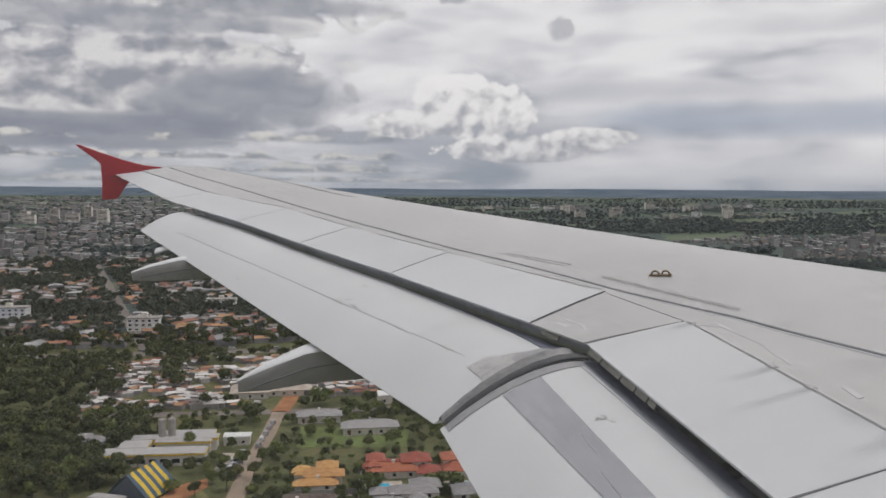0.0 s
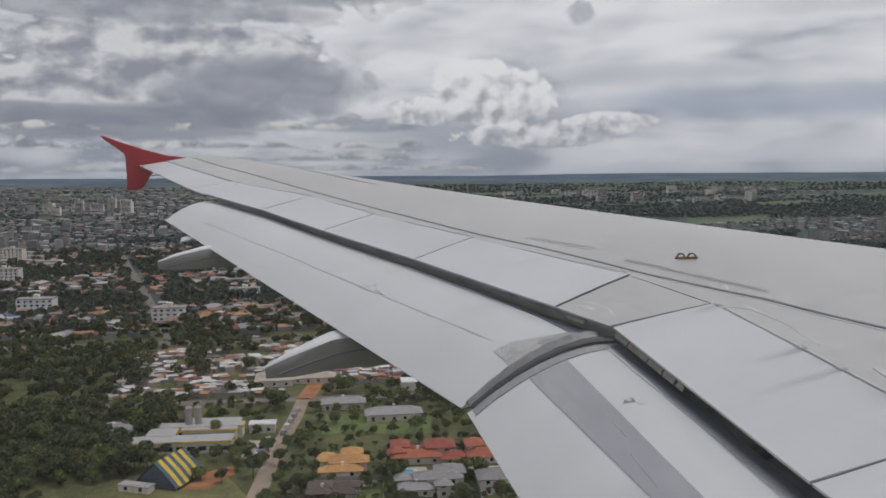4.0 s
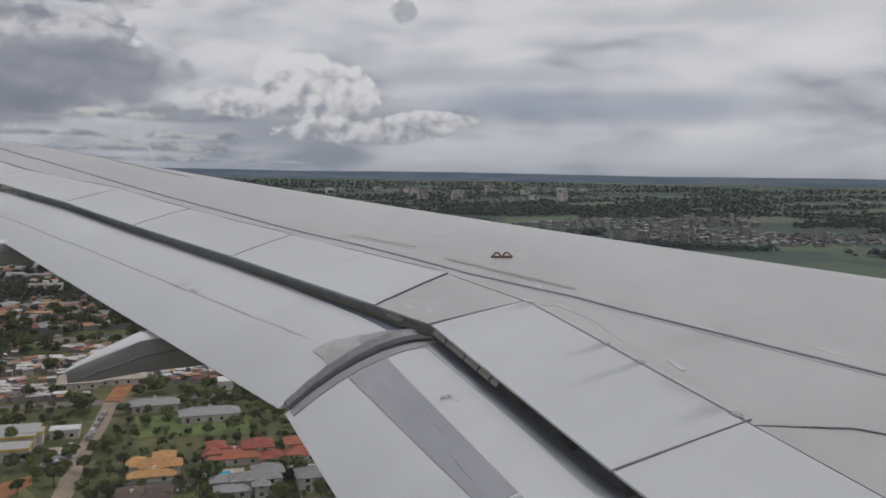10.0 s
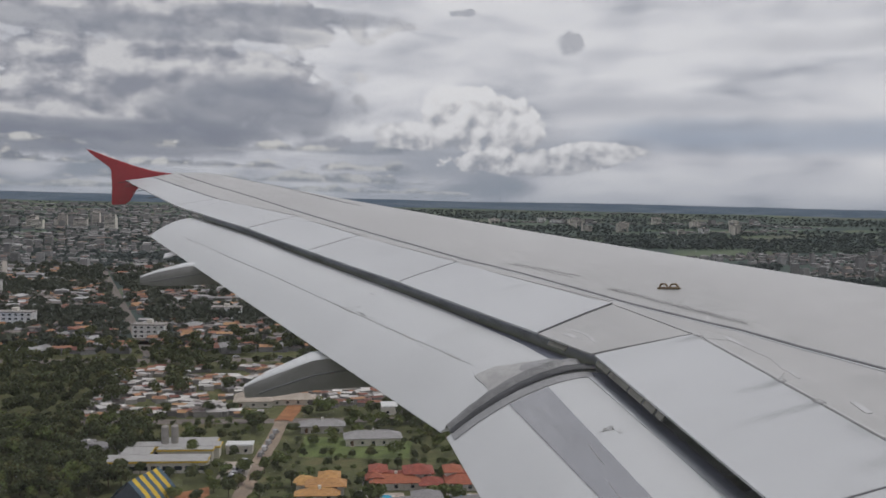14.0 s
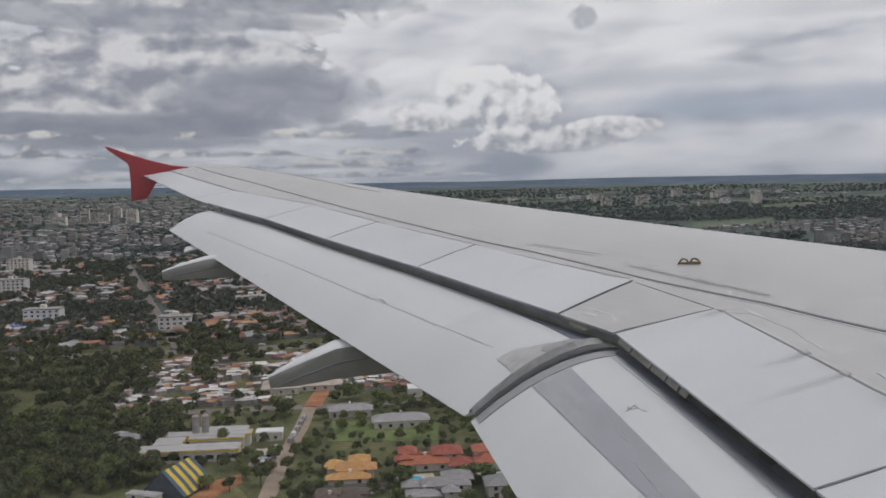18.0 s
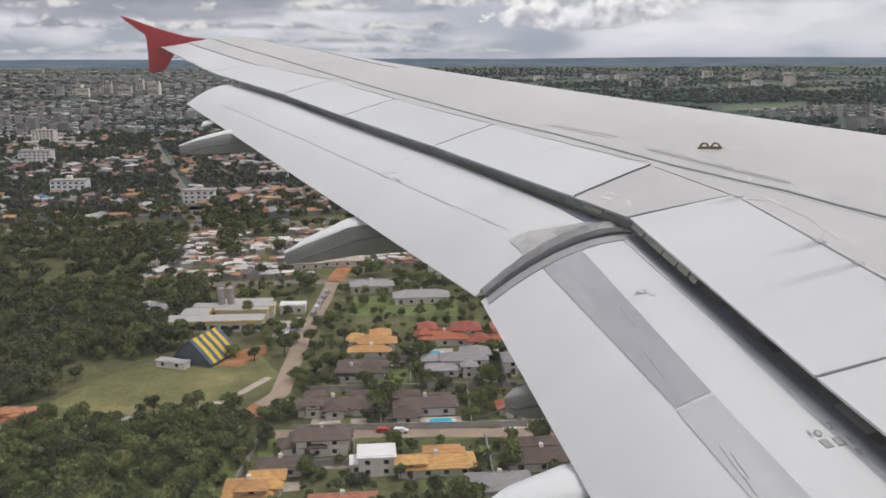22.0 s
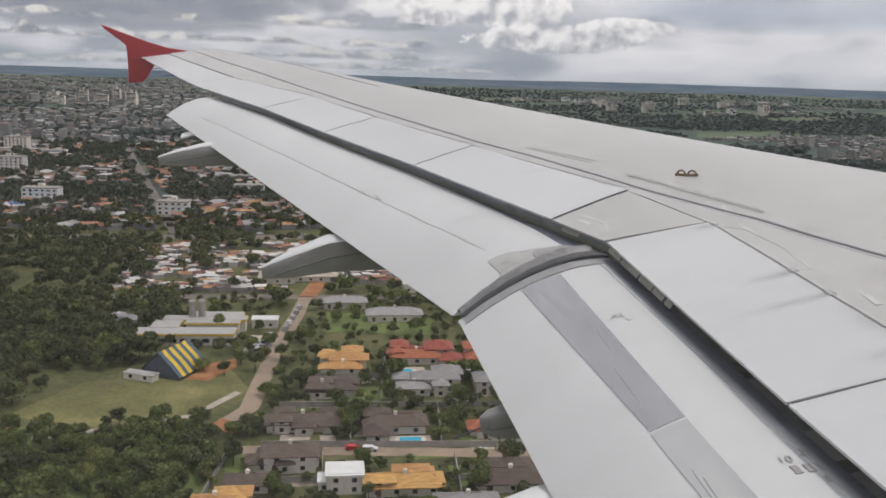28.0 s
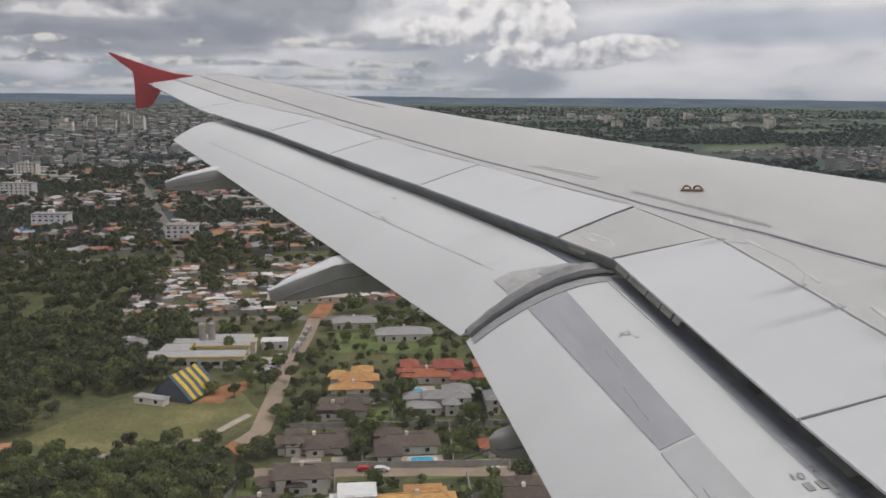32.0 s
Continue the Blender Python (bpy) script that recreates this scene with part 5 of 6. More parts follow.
villa(17, 200, -4, [(-5, 4, -3.5, 4, 6.0), (-7, -4, -2, 3, 3.2)], WHITER, "white two-storey house with a flat roof", flat=True)
villa(31, 197.5, -4, [(-9, 9, -4, 3, 3.4), (-2, 6, 1, 7, 3.8)], OCHRE, "low house with a bright ochre tiled roof")
villa(23, 290, -6, [(-6, 6, -7, -2, 3.2), (-4, 8, -3, 3, 5.2), (-7, 5, 2, 7, 4.0), (0, 6, 5, 10, 5.8)], OCHRE, "rambling house with stepped ochre tile roofs")
villa(50, 294, -6, [(-9, 8, -3, 4, 3.6), (-9, -4, 2, 9, 6.4), (3, 12, 0, 8, 6.2), (8, 15, -6, 1, 3.4)], REDTILE, "large house with red tile roofs and a pool")
villa(76, 290, -6, [(-9, 8, -3, 4, 3.6), (-9, -4, 2, 9, 6.4), (3, 12, 0, 8, 6.2)], REDTILE, "large house with red tile roofs and a pool")
villa(49, 265, -6, [(-10, 0, -5, 0, 3.4), (-5, 9, -2, 4, 6.0), (2, 10, 2, 9, 6.4)], SLATE, "two-storey house with grey slate roofs")
villa(73, 262, -6, [(-9, 9, -4, 4, 6.0), (-2, 4, 3, 7, 3.5)], SLATE, "two-storey house with a grey roof")
villa(17, 265, -10, [(-7, 2, -4, 3, 3.2), (0, 8, -2, 6, 3.4), (-3, 3, 2, 8, 3.4)], BROWN, "house with a dark red-brown roof and solar panels")
villa(3, 213, -4, [(-6, 7, -3, 4, 6.0), (-9, -4, -2, 3, 3.2)], BROWN, "two-storey house with a dull brown roof")
villa(-7, 203, -4, [(-5, 5, -3, 3, 3.0)], BROWN, "small outbuilding with a dark brown roof")
villa(-14, 191, -4, [(-5, 5, -4, 4, 3.4), (0, 7, -2, 6, 4.4)], OCHRE, "house with a bright ochre tiled roof")
villa(-83, 246, 12, [(-9, 8, -3, 3, 3.2), (2, 10, -8, 0, 3.2)], TILE, "long low house with an orange tiled roof in the trees")
villa(-98, 262, 12, [(-7, 7, -3, 3, 3.2)], TILE, "low house with an orange tiled roof in the trees")
villa(63, 228, -4, [(-7, 7, -3.5, 3.5, 3.4), (3, 8, -8, -3, 3.2)], REDTILE, "house with an orange-red tiled roof and a kidney pool")
villa(58, 196, -4, [(-9, 8, -4, 4, 3.4), (0, 8, 3, 8, 3.4)], BROWN, "low house with a very dark tiled roof")
villa(44, 184, -4, [(-7, 7, -4, 4, 3.4)], SLATE, "low house with a grey roof")
villa(80, 200, -4, L4(), BROWN, "house with a dark tiled roof and a pool")
villa(90, 232, -4, L4(0.9), TILE, "house with an orange tiled roof")
villa(8, 180, -4, [(-8, 6, -3, 4, 3.3)], TILE, "house with an orange tiled roof")
villa(50, 350, -4, [(-12, 10, -4, 4, 4.0)], SLATE, "long shed with a grey roof")
villa(30, 372, -4, [(-9, 9, -4, 3, 4.0)], SLATE, "open shed with a grey sheet roof")
villa(-60, 352, 4, [(-8, 6, -3, 3, 3.2), (6, 12, -6, 0, 3.0)], SLATE, "weathered low sheds with grey roofs")
villa(-4, 345, -6, [(-5, 5, -3, 3, 4.0)], WHITER, "small white pavilion with a flat roof", flat=True)
villa(-43, 286, -28, [(-6, 5, -2.0, 1.6, 2.6)], SHEET, "low grey-roofed annex beside the sports hall", flat=True)
villa(-120, 330, 10, [(-9, 9, -4, 4, 3.4)], TILE, "low house with an orange tiled roof in the trees")
villa(-179, 665, -4, [(-14, 12, -5, 5, 4.5), (-10, 14, 6, 14, 4.2)], BLUER, "long hall with a bright blue sheet roof", flat=True)
villa(70, 400, -4, [(-10, 10, -5, 5, 4.6)], WHITER, "white flat-roofed hall beside the road", flat=True)
villa(8, 425, -3, [(-15, 2, -8, 8, 4.0), (2, 22, -4, 4, 3.6)], PAVE, "pale roofed market hall")


def pool(x, y, a, b, rot, label):
    """A pool: paved rim, basin and water."""
    p = new("swimming_pool")
    p.location, p.rotation_euler = (x, y, 0.0), (0, 0, radians(rot))
    for nm, k, z0, z1, mat in (("paved_rim", 1.35, -0.2, 0.10, WALL), ("water", 1.0, -0.15, 0.13, POOL)):
        bm = bmesh.new()
        ring = [(a * k * math.copysign(abs(math.cos(t)) ** 0.6, math.cos(t)), b * k * math.copysign(abs(math.sin(t)) ** 0.6, math.sin(t))) for t in [6.2832 * i / 24 for i in range(24)]]
        lo, hi = [bm.verts.new((u, v, z0)) for u, v in ring], [bm.verts.new((u, v, z1)) for u, v in ring]
        bm.faces.new(hi)
        for i in range(24):
            bm.faces.new((lo[i], lo[(i + 1) % 24], hi[(i + 1) % 24], hi[i]))
        part(nm, bm, mat, p)
    return tagged(p, label, "pool", "pools in the gardens")


for x, y, a, b, r in ((37, 227, 3.2, 1.8, -4), (43, 285, 3.6, 2.0, -6), (70, 281, 4.0, 2.2, -6), (57, 221, 2.2, 1.5, 30), (70, 190, 3.0, 1.8, 0), (26, 203, 2.4, 1.3, -4), (84, 192, 3.4, 1.8, 0)):
    pool(x, y, a, b, r, "bright blue garden pool with a pale paved rim")

# ---- the school ----
school = new("school_block")
school.location, school.rotation_euler = (-33, 326, 0), (0, 0, radians(-6))
for i, (x0, x1, y0, y1) in enumerate(((-18, 18, -4, 4), (-14, -4, 4, 16), (-2, 18, 10, 26), (-14, 20, 14, 20))):
    bm = bmesh.new()
    box_into(bm, x0, x1, y0, y1, -0.3, 3.6 + 0.1 * i)
    part("wall", bm, WALL, school)
    bm = bmesh.new()
    box_into(bm, x0 - 0.5, x1 + 0.5, y0 - 0.5, y1 + 0.5, 3.85 + 0.1 * i, 4.32 + 0.1 * i)
    part("fascia", bm, YELLOW, school, "yellow painted fascia")
    bm = bmesh.new()
    box_into(bm, x0 - 0.3, x1 + 0.3, y0 - 0.3, y1 + 0.3, 4.36 + 0.1 * i, 4.6 + 0.1 * i)
    part("roof", bm, SHEET, school, "grey sheet roof")
    for k in range(int((x1 - x0) / 4)):
        bm = bmesh.new()
        box_into(bm, x0 + 4 * k + 0.6, x0 + 4 * k + 3.4, y0 - 0.1, y0 - 0.02, 1.1, 2.6)
        part("window", bm, GLASS, school)
tagged(school, "low school with grey roofs and yellow fascias", "school")
for k in (0, 1):
    tk = new("water_tower")
    tk.location = (-32 + 3.6 * k, 344, 0)
    bm = bmesh.new()
    bmesh.ops.create_cone(bm, cap_ends=True, segments=20, radius1=1.4, radius2=1.4, depth=11.5, matrix=Matrix.Translation((0, 0, 5.6)))
    part("tank", bm, CONC, tk)
    bm = bmesh.new()
    bmesh.ops.create_cone(bm, cap_ends=True, segments=20, radius1=1.5, radius2=0.6, depth=0.6, matrix=Matrix.Translation((0, 0, 11.6)))
    part("cap", bm, CONC, tk)
    tagged(tk, "tall grey concrete water tower beside the school", "water tower", "school water towers")

hall = new("sports_hall")
hall.location, hall.rotation_euler = (-34, 294, 0), (0, 0, radians(-28))
W2, LN, HH = 8.0, 17.0, 8.6
for k in range(9):
    y0, y1 = -LN / 2 + k * LN / 9, -LN / 2 + (k + 1) * LN / 9
    for sgn in (-1, 1):
        bm = bmesh.new()
        pts = [(sgn * W2, 0.9), (sgn * W2 * 0.55, HH * 0.55), (sgn * 0.02, HH)]
        grid = [[bm.verts.new((px, yy, pz + dz)) for px, pz in pts] for yy in (y0, y1) for dz in (0, 0.15)]
        a, b, c, d = grid
        for i in range(2):
            bm.faces.new((b[i], b[i + 1], d[i + 1], d[i]))
            bm.faces.new((a[i], c[i], c[i + 1], a[i + 1]))
            bm.faces.new((a[i], a[i + 1], b[i + 1], b[i]))
            bm.faces.new((c[i], d[i], d[i + 1], c[i + 1]))
        bm.faces.new((a[0], b[0], d[0], c[0]))
        part("roof_sheet", bm, YELLOW if k % 2 else BLUE, hall, "yellow roof stripe" if k % 2 else "blue roof stripe")
for yy in (-LN / 2 + 0.4, LN / 2 - 0.4):
    bm = bmesh.new()
    pts = [(-W2 + 0.3, 0), (W2 - 0.3, 0), (W2 - 0.4, 0.9), (W2 * 0.5, HH * 0.52), (0, HH - 0.3), (-W2 * 0.5, HH * 0.52), (-W2 + 0.4, 0.9)]
    f0, f1 = [bm.verts.new((u, yy, v)) for u, v in pts], [bm.verts.new((u, yy + 0.2, v)) for u, v in pts]
    bm.faces.new(f0)
    bm.faces.new(f1[::-1])
    for i in range(len(pts)):
        bm.faces.new((f0[i], f0[(i + 1) % 7], f1[(i + 1) % 7], f1[i]))
    part("gable_wall", bm, GABLE, hall, "dark open gable")
tagged(hall, "steep-roofed sports hall striped in blue and yellow", "sports hall")


# ---- cars ----
def car(x, y, rot, mat, label, van=False):
    c = new("car")
    c.location, c.rotation_euler = (x, y, 0.12), (0, 0, radians(rot))
    h = 1.9 if van else 1.35
    bm = bmesh.new()
    prof = [(-2.1, 0.3), (2.1, 0.3), (2.1, 0.8), (1.2, 0.9), (0.6, h), (-1.5 if not van else -2.0, h), (-2.1, 0.95)]
    lo, hi = [bm.verts.new((u, -0.85, v)) for u, v in prof], [bm.verts.new((u, 0.85, v)) for u, v in prof]
    bm.faces.new(lo)
    bm.faces.new(hi[::-1])
    for i in range(7):
        bm.faces.new((lo[i], hi[i], hi[(i + 1) % 7], lo[(i + 1) % 7]))
    part("body", bm, mat, c)
    bm = bmesh.new()
    box_into(bm, -1.3, 0.55, -0.87, 0.87, 0.95, h - 0.15)
    part("windows", bm, GLASS, c)
    for u in (-1.3, 1.3):
        for v in (-0.8, 0.8):
            bm = bmesh.new()
            bmesh.ops.create_cone(bm, cap_ends=True, segments=12, radius1=0.32, radius2=0.32, depth=0.2, matrix=Matrix.Translation((u, v, 0.32)) @ Matrix.Rotation(1.5708, 4, "X"))
            part("wheel", bm, TYRE, c)
    return tagged(c, label, "car", "cars along the streets")


car(20.5, 222, -8, CARRED, "small red car parked by the kerb")
car(25, 221, -8, CARP, "pale car on the residential street")
for k in range(7):
    car(-7 + 0.9 * k, 310 + 3.2 * k, 20, CARP, "pale car parked outside the school", k % 3 == 0)
for k in range(5):
    car(4 + 1.6 * k, 338 + 8 * k, 75, CARP, "white van parked along the street", True)
for k in range(9):
    car(-90 + 27 * k, 551 - 1.1 * k + (3 if k % 2 else -3), -4, CARP, "pale car on the wide avenue", k % 4 == 0)


# ---- garden walls ----
def garden_wall(x0, y0, x1, y1, h=1.9):
    d = Vector((x1 - x0, y1 - y0, 0))
    n = Vector((-d.y, d.x, 0)).normalized() * 0.12
    bm = bmesh.new()
    v = [bm.verts.new((*(Vector((x, y, 0)) + s * n).xy, z)) for z in (-0.2, h) for x, y, s in ((x0, y0, 1), (x1, y1, 1), (x1, y1, -1), (x0, y0, -1))]
    for f in ((0, 1, 2, 3), (4, 7, 6, 5), (0, 4, 5, 1), (1, 5, 6, 2), (2, 6, 7, 3), (3, 7, 4, 0)):
        bm.faces.new([v[i] for i in f])
    me = bpy.data.meshes.new("garden_wall")
    bm.to_mesh(me)
    bm.free()
    me.materials.append(CONC)
    tagged(new("garden_wall", me), "plain grey garden wall between the plots", "wall", "garden walls")


for a in ((-20, 186, -13, 222), (-13, 206, 90, 196), (11, 200, 12, 218), (44, 190, 47, 214), (-4, 227, 60, 219), (20, 227, 24, 250), (45, 222, 49, 250), (-2, 256, 90, 246), (32, 255, 36, 284), (62, 250, 66, 280), (10, 281, 90, 273), (36, 284, 40, 305), (70, 188, 74, 212)):
    garden_wall(*a)

# ---- gardens ----
for x, y, w, d, r in ((5, 232.5, 4, 2.2, -4), (14, 229.5, 2.2, 3.0, -4), (37, 226.5, 6, 3.2, -4), (24, 240, 1.6, 9, -4), (9, 204.5, 6, 2.5, -4), (14, 209, 2, 5, -4), (26, 203, 5, 2.2, -4), (44, 285.5, 7, 3.6, -6), (69, 281, 7, 3.4, -6), (30, 279, 3, 5, -6), (57, 254, 4, 3, -6), (14, 256, 4, 2, -6), (57, 221, 4, 3, -4), (70, 190, 5, 3, 0), (-5, 195, 2.5, 2.5, -4), (64, 219, 2, 4, -4)):
    ca, sa = math.cos(radians(r)), math.sin(radians(r))
    sheet("patio", [(x + u * ca - v * sa, y + u * sa + v * ca) for u, v in ((-w, -d), (w, -d), (w, d), (-w, d))], PAVE, 0.085 + 0.001 * (y % 5), "pale paved patio beside a house", "patio")
for x, y, w, d in ((28, 262, 6, 9), (-8, 214, 5, 10), (60, 224, 9, 6), (0, 246, 8, 5), (52, 203, 8, 6), (40, 218, 6, 4), (22, 246, 5, 5), (36, 190, 10, 4)):
    sheet("lawn", [(x - w, y - d), (x + w, y - d), (x + w, y + d), (x - w, y + d)], LAWN, 0.05 + 0.002 * (x % 7), "small green garden lawn", "lawn")
# ---- where things stand, for scattering ----
KEEP = [(8, 239, 13), (33, 232, 12), (17, 200, 8), (31, 198, 11), (23, 290, 11), (52, 294, 16), (76, 290, 14), (49, 265, 13), (73, 262, 12), (17, 265, 11), (3, 213, 10), (-7, 203, 7), (-14, 191, 9), (-83, 246, 12), (-98, 262, 9), (63, 228, 10), (58, 196, 11), (44, 184, 9), (80, 200, 12), (90, 232, 11), (8, 180, 9), (50, 350, 13), (30, 372, 11), (-60, 352, 12), (-4, 345, 7), (70, 400, 13), (8, 425, 22), (-33, 326, 21), (-25, 340, 19), (-34, 294, 13), (70, 281, 6)]


def on_road(x, y):
    if abs(y - (221.5 - 0.15 * (x - 20))) < 5.5 and x > -16:
        return True
    rx = float(np.interp(y, (240, 256, 278, 300, 330, 360, 392, 445, 480, 520), (-15, -8, -5, -2, 3, 9, 14, 26, 30, 38)))
    if 240 < y < 520 and abs(x - rx) < 6.5:
        return True
    if abs(y - (394 - 0.075 * x)) < 5.5:
        return True
    return abs(y - (544 - 0.06 * x)) < 9 and y > 500


def in_field(x, y):
    return -78 < x < -9 and 247 < y < 296 and y > 247 + 0.0 * x and (x > -70 or y < 275)


def free(x, y, pad=0.0):
    if on_road(x, y) or in_field(x, y) or (-35 < x < -8 and 280 < y < 306):
        return False
    return all((x - a) ** 2 + (y - b) ** 2 > (r * 0.86 + pad) ** 2 for a, b, r in KEEP)


def wooded(x, y):
    """How thick the trees stand."""
    n = noise.noise(Vector((x / 60, y / 60, 3.0)))
    if y < 246 and x < -18:
        return 1.15 + 0.35 * n
    if x < -38 and y < 400:
        return 0.92 if y > 296 or x < -78 else 0.2
    if x < -60 and y < 560:
        return 0.85
    if y < 400:
        return 0.70 + 0.4 * n
    if 515 < y < 600:
        return 0.65 + 0.4 * n
    if y < 520:
        return 0.12
    return 0.2 + 0.35 * n


near_spots, wood_spots, shrub_spots = [], [], []
for gy in np.arange(172, 400, 4.7):
    for gx in np.arange(-0.40 * gy - 6, 0.34 * gy + 10, 4.7):
        x, y = gx + rng.uniform(-2.6, 2.6), gy + rng.uniform(-2.6, 2.6)
        if rng.uniform() < wooded(x, y) and free(x, y, 1.0):
            near_spots.append((x, y))
order = sorted(near_spots, key=lambda q: q[1] + 0.3 * abs(q[0]))
for i, (x, y) in enumerate(order):
    if i % 2 == 0 and COUNT < 285:
        tree(x, y, None, rng.uniform(0.50, 0.95) if y < 246 else rng.uniform(0.65, 1.15) if wooded(x, y) > 0.8 else rng.uniform(0.35, 0.75))
    else:
        (shrub_spots if light_green(x, y) else wood_spots).append((x, y, rng.uniform(0.35, 0.85) if y < 246 else rng.uniform(0.6, 1.15) if wooded(x, y) > 0.8 else rng.uniform(0.3, 0.7)))
for gy in np.arange(174, 300, 3.1):          # bushes and hedges between the larger trees
    for gx in np.arange(-0.40 * gy - 6, 0.34 * gy + 6, 3.1):
        x, y = gx + rng.uniform(-1.5, 1.5), gy + rng.uniform(-1.5, 1.5)
        scrub = y < 244 and x < -20
        if free(x, y, 0.3) and rng.uniform() < (0.62 if scrub else 0.30 if x > -14 else 0.0):
            (shrub_spots if rng.uniform() < 0.5 else wood_spots).append((x, y, rng.uniform(0.28, 0.55) if scrub else rng.uniform(0.20, 0.48)))
for x, y, s in ((-52, 300, 1.0), (-24, 292, 0.7), (-17, 287, 0.75), (-12, 298, 0.6), (1, 287, 0.8), (-3, 266, 0.7), (-36, 247, 0.5), (-32, 250, 0.5), (-44, 247, 0.6), (-28, 318, 0.75), (-38, 318, 0.7), (-45, 321, 0.8), (-2, 318, 0.9), (-4, 305, 0.95), (-7, 290, 1.0), (2, 300, 0.8), (5, 316, 0.8), (10, 322, 0.9), (14, 300, 0.9), (12, 280, 0.8), (8, 272, 0.85), (4, 258, 0.8), (-22, 338, 0.8)):
    tree(x, y, None, s)
for gy in np.arange(400, 640, 7.5):
    for gx in np.arange(-0.42 * gy, 0.36 * gy, 7.5):
        x, y = gx + rng.uniform(-3.4, 3.4), gy + rng.uniform(-3.4, 3.4)
        if rng.uniform() < wooded(x, y) and free(x, y):
            wood_spots.append((x, y, rng.uniform(0.6, 1.25)))
woods("woodland", wood_spots, LITE, LEAF, "dense dark green woodland between the houses")

woods("shrubland", shrub_spots, LITE, LEAFSUN, "bright green shrubs and young trees in the scrub")


# ---- town: houses too many to count, joined ----
def town(name, spots, label, mats):
    """spots: x, y, width, depth, height, turn, roof kind (1 clay, 2 pale, 3 grey), gable rise."""
    V, F, Mi = [], [], []
    for x, y, w, d, h, a, kind, rise in spots:
        ca, sa, z = math.cos(a), math.sin(a), land_height(x, y) - 0.5
        b = len(V)
        for px, py, pz in ((-w, -d, 0), (w, -d, 0), (w, d, 0), (-w, d, 0), (-w, -d, h), (w, -d, h), (w, d, h), (-w, d, h)):
            V.append((x + px / 2 * ca - py / 2 * sa, y + px / 2 * sa + py / 2 * ca, z + pz))
        for f in ((0, 1, 5, 4), (1, 2, 6, 5), (2, 3, 7, 6), (3, 0, 4, 7)):
            F.append([b + i for i in f])
            Mi.append(0)
        r = len(V)
        e = 0.35
        for px, py, pz in ((-w - e, -d - e, h), (w + e, -d - e, h), (w + e, d + e, h), (-w - e, d + e, h), (-w - e, 0, h + rise), (w + e, 0, h + rise)):
            V.append((x + px / 2 * ca - py / 2 * sa, y + px / 2 * sa + py / 2 * ca, z + pz + 0.04))
        for f in ((0, 1, 5, 4), (2, 3, 4, 5), (1, 2, 5), (3, 0, 4)):
            F.append([r + i for i in f])
            Mi.append(kind)
    me = bpy.data.meshes.new(name)
    me.from_pydata(V, [], F)
    for m in mats:
        me.materials.append(m)
    me.polygons.foreach_set("material_index", Mi)
    me.update()
    return tagged(new(name, me), label, "houses", kind="stuff")


spots = []
for gy in np.arange(402, 516, 4.3):
    for gx in np.arange(-75, 135, 4.9):
        x, y = gx + rng.uniform(-2.2, 2.2), gy + rng.uniform(-2.0, 2.0)
        if rng.uniform() < 0.85 and free(x, y, 2) and noise.noise(Vector((x / 30, y / 22, 9))) > -0.22:
            spots.append((x, y, rng.uniform(3.2, 7.0), rng.uniform(2.8, 4.6), rng.uniform(2.2, 3.2), rng.normal(-0.08, 0.35), int(rng.choice((1, 1, 2, 2, 2, 3))), rng.uniform(0.2, 0.8)))
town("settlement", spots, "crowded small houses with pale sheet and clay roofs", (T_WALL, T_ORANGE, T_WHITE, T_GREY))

spots, trees2 = [], []
for gy in np.arange(575, 1250, 9.0):
    for gx in np.arange(-0.46 * gy, 0.30 * gy, 10.5):
        x, y = gx + rng.uniform(-3, 3), gy + rng.uniform(-2.2, 2.2)
        n = 0.6 * noise.noise(Vector((x / 130, y / 110, 5))) + 0.6 * noise.noise(Vector((x / 380, y / 70, 8)))
        if on_road(x, y) or abs(x - float(np.interp(y, (560, 700, 900, 1200), (-60, -90, -130, -190)))) < 8:
            continue
        if n > -0.27 and rng.uniform() < 0.80:
            big = rng.uniform() < 0.07
            clay = 0.62 if y < 760 else 0.36
            kind = 1 if rng.uniform() < clay else int(rng.choice((2, 3, 3)))
            spots.append((x, y, rng.uniform(6, 12) * (2.0 if big else 1), rng.uniform(5, 8) * (1.6 if big else 1), rng.uniform(2.6, 4.4) * (1.4 if big else 1), -0.1 + (1.57 if rng.uniform() < 0.3 else 0) + rng.normal(0, 0.16), 2 if big else kind, rng.uniform(0.3, 1.6)))
            if rng.uniform() < 0.26:
                trees2.append((x + 7, y + rng.uniform(-5, 5), rng.uniform(0.6, 1.0)))
        elif rng.uniform() < 0.85:
            trees2.append((x, y, rng.uniform(0.8, 1.4)))
            trees2.append((x + 5, y + 4, rng.uniform(0.7, 1.2)))
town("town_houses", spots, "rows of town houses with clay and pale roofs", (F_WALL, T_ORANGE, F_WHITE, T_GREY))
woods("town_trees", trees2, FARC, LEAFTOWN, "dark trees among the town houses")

spots, trees3 = [], []
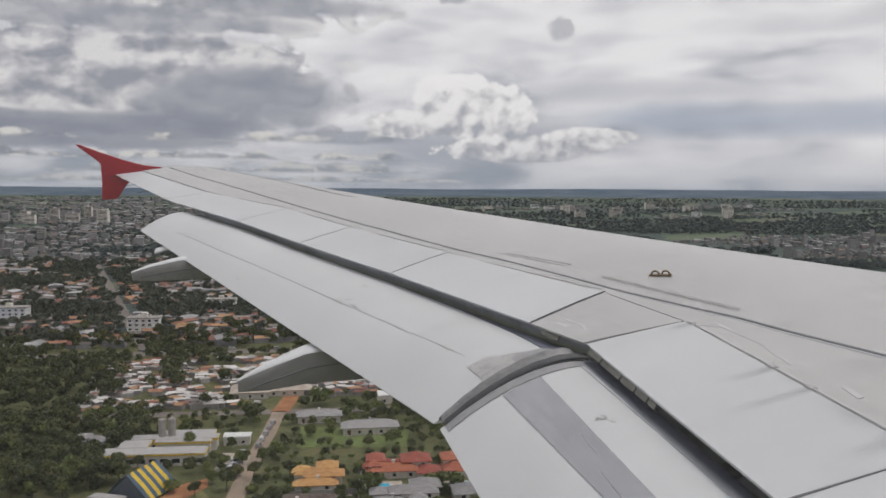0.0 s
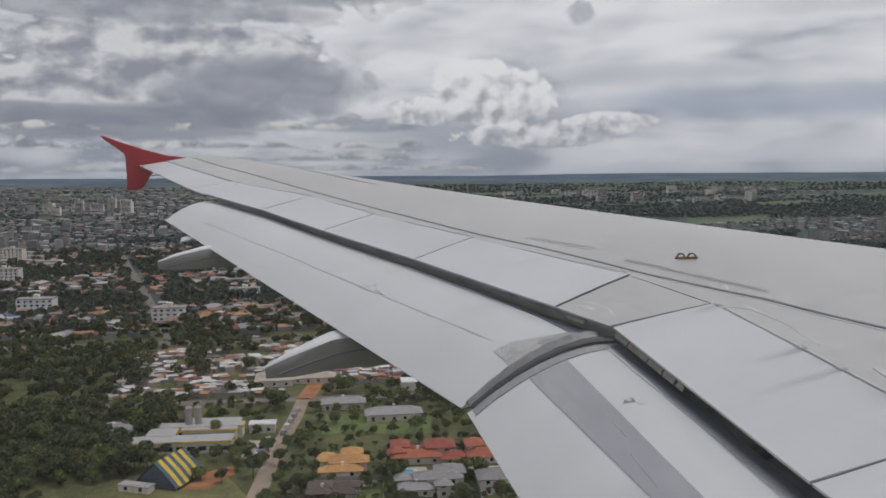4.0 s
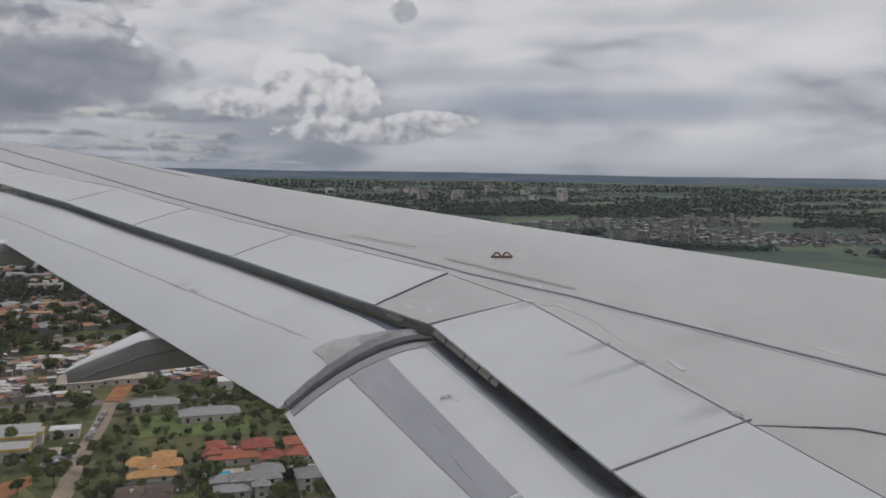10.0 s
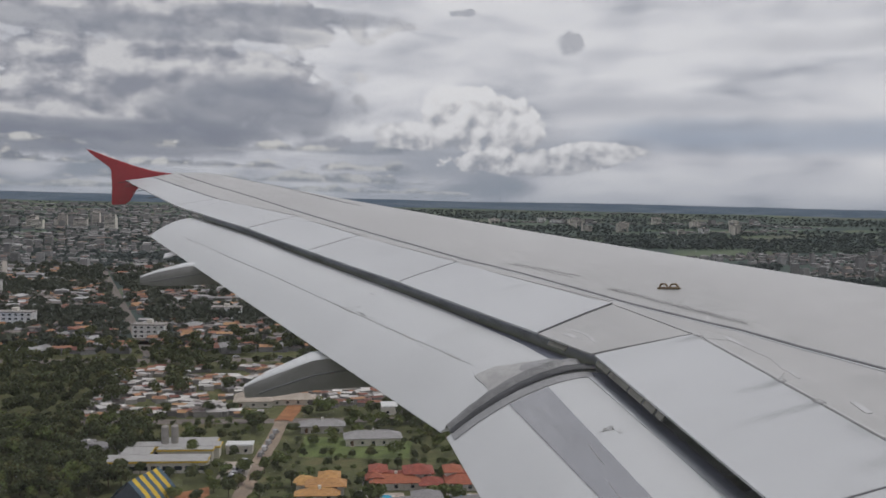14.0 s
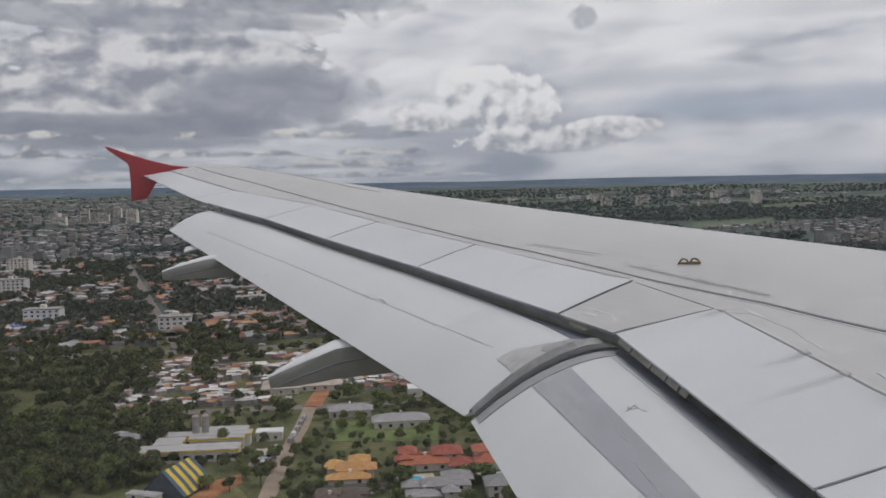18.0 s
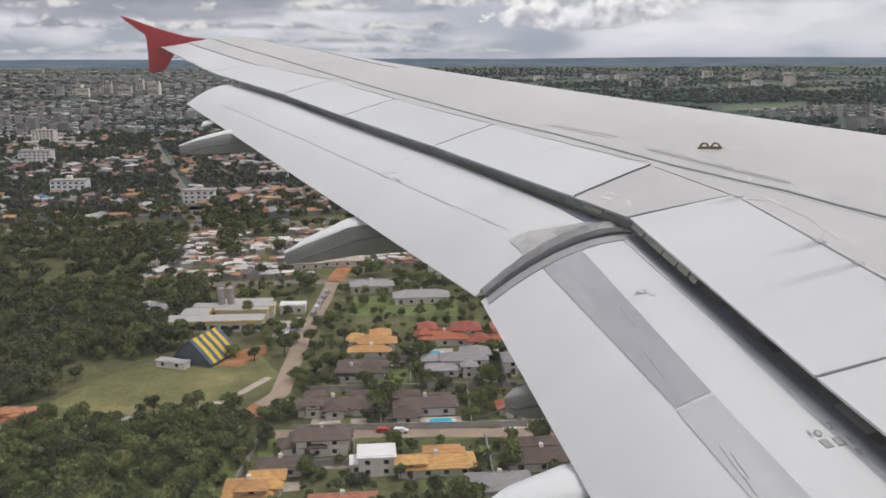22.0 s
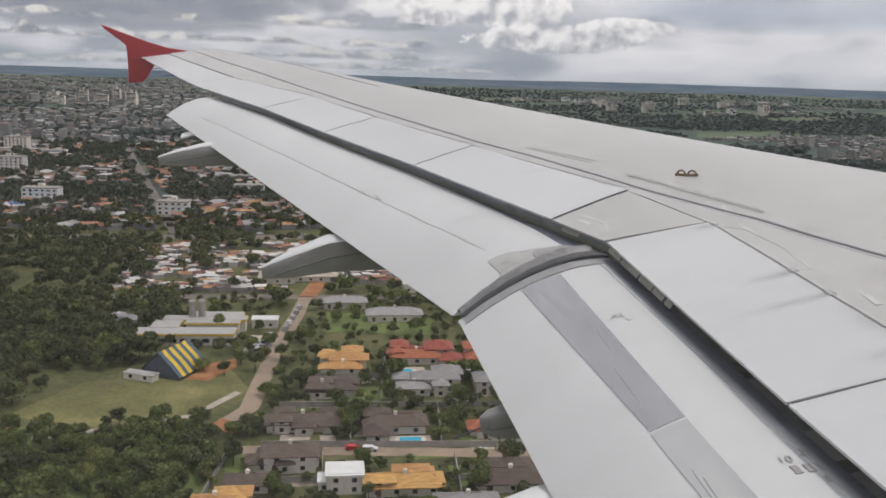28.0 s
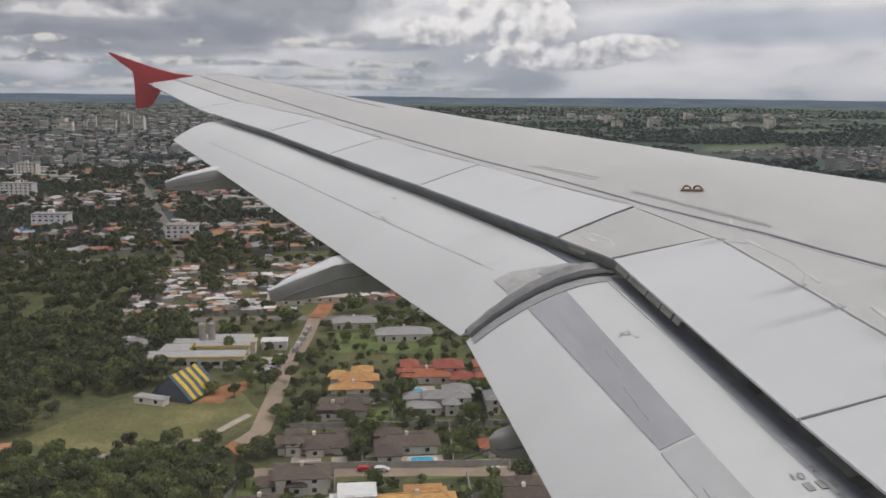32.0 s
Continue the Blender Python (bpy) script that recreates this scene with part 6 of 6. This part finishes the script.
for gr in np.geomspace(1250, 4350, 88):
    step = gr * 0.0105
    for az in np.arange(-24, 58, math.degrees(step / gr)):
        r = gr + rng.uniform(-0.5, 0.5) * step
        a = radians(az) + rng.uniform(-0.3, 0.3) * step / gr
        x, y = r * math.sin(a), r * math.cos(a)
        n = noise.noise(Vector((x / 700, y / 260, 1))) + 0.4 * noise.noise(Vector((x / 260, y / 110, 4)))
        built = n + (0.20 if az < 9 else -0.30) - (0.10 if r > 3300 else 0)
        if built > 0.05 and rng.uniform() < 0.75:
            w = step * rng.uniform(0.45, 0.85)
            tall = rng.uniform(3, 7) if rng.uniform() < 0.93 else rng.uniform(9, 20)
            spots.append((x, y, min(w, 34), min(w * 0.7, 24), tall, rng.uniform(-0.3, 0.3), int(rng.choice((1, 2, 2, 3, 3))), rng.uniform(0.3, 1.5)))
            if rng.uniform() < 0.9:
                trees3.append((x + step * 0.5, y + step * 0.3, rng.uniform(0.9, 1.6)))
        elif n < 0.10 and rng.uniform() < (0.55 if az < 9 else 0.85):
            trees3.append((x, y, rng.uniform(1.4, 2.3)))
            trees3.append((x + step * 0.4, y - step * 0.3, rng.uniform(1.0, 1.7)))
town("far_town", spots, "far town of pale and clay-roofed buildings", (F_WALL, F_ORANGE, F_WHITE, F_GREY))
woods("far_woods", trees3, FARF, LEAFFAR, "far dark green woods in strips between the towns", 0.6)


# ---- apartment buildings ----
def apartment(x, y, w, d, floors, rot, label):
    b = new("apartment_building")
    b.location, b.rotation_euler = (x, y, land_height(x, y) - 0.5), (0, 0, rot)
    h = floors * 3.0
    bm = bmesh.new()
    box_into(bm, -w / 2, w / 2, -d / 2, d / 2, 0, h)
    part("wall", bm, WHITER if floors < 6 else WALL, b)
    bm = bmesh.new()
    box_into(bm, -w / 2 - 0.3, w / 2 + 0.3, -d / 2 - 0.3, d / 2 + 0.3, h, h + 0.8)
    roof = part("roof", bm, CONC, b)
    bm = bmesh.new()
    box_into(bm, -2, 2, -2, 2, h + 0.8, h + 3.4)
    part("tank_room", bm, WALL, b)
    for f in range(floors):
        n = max(3, int(w / 4)) if y < 1300 else 1
        half = 1.0 if y < 1300 else w / 2 - 1.2
        for k in range(n):
            cx = -w / 2 + (k + 0.5) * w / n
            bm = bmesh.new()
            box_into(bm, cx - half, cx + half, -d / 2 - 0.06, -d / 2 + 0.1, f * 3 + 1.0, f * 3 + 2.3)
            part("window" if y < 1300 else "window_band", bm, GLASS, b)
    return tagged(b, label, "apartments", "apartment buildings in the town")


for x, y, w, d, fl in ((-170, 690, 26, 12, 4), (-70, 640, 22, 12, 3), (-20, 735, 24, 12, 3), (-250, 900, 30, 13, 5), (-60, 980, 30, 12, 4), (-300, 1120, 26, 14, 6)):
    apartment(x, y, w, d, fl, -0.1, "white apartment block with rows of windows")
for k in range(9):
    r, a = rng.uniform(2300, 2700), radians(rng.uniform(-13, -8))
    apartment(r * math.sin(a), r * math.cos(a), rng.uniform(18, 34), 16, int(rng.integers(7, 12)), rng.uniform(-0.3, 0.3), "tall pale apartment tower in the far town")
for k in range(16):
    r, a = rng.uniform(2600, 3600), radians(rng.uniform(14, 34))
    apartment(r * math.sin(a), r * math.cos(a), rng.uniform(20, 40), 16, int(rng.integers(5, 10)), rng.uniform(-0.3, 0.3), "pale apartment block in the far town")
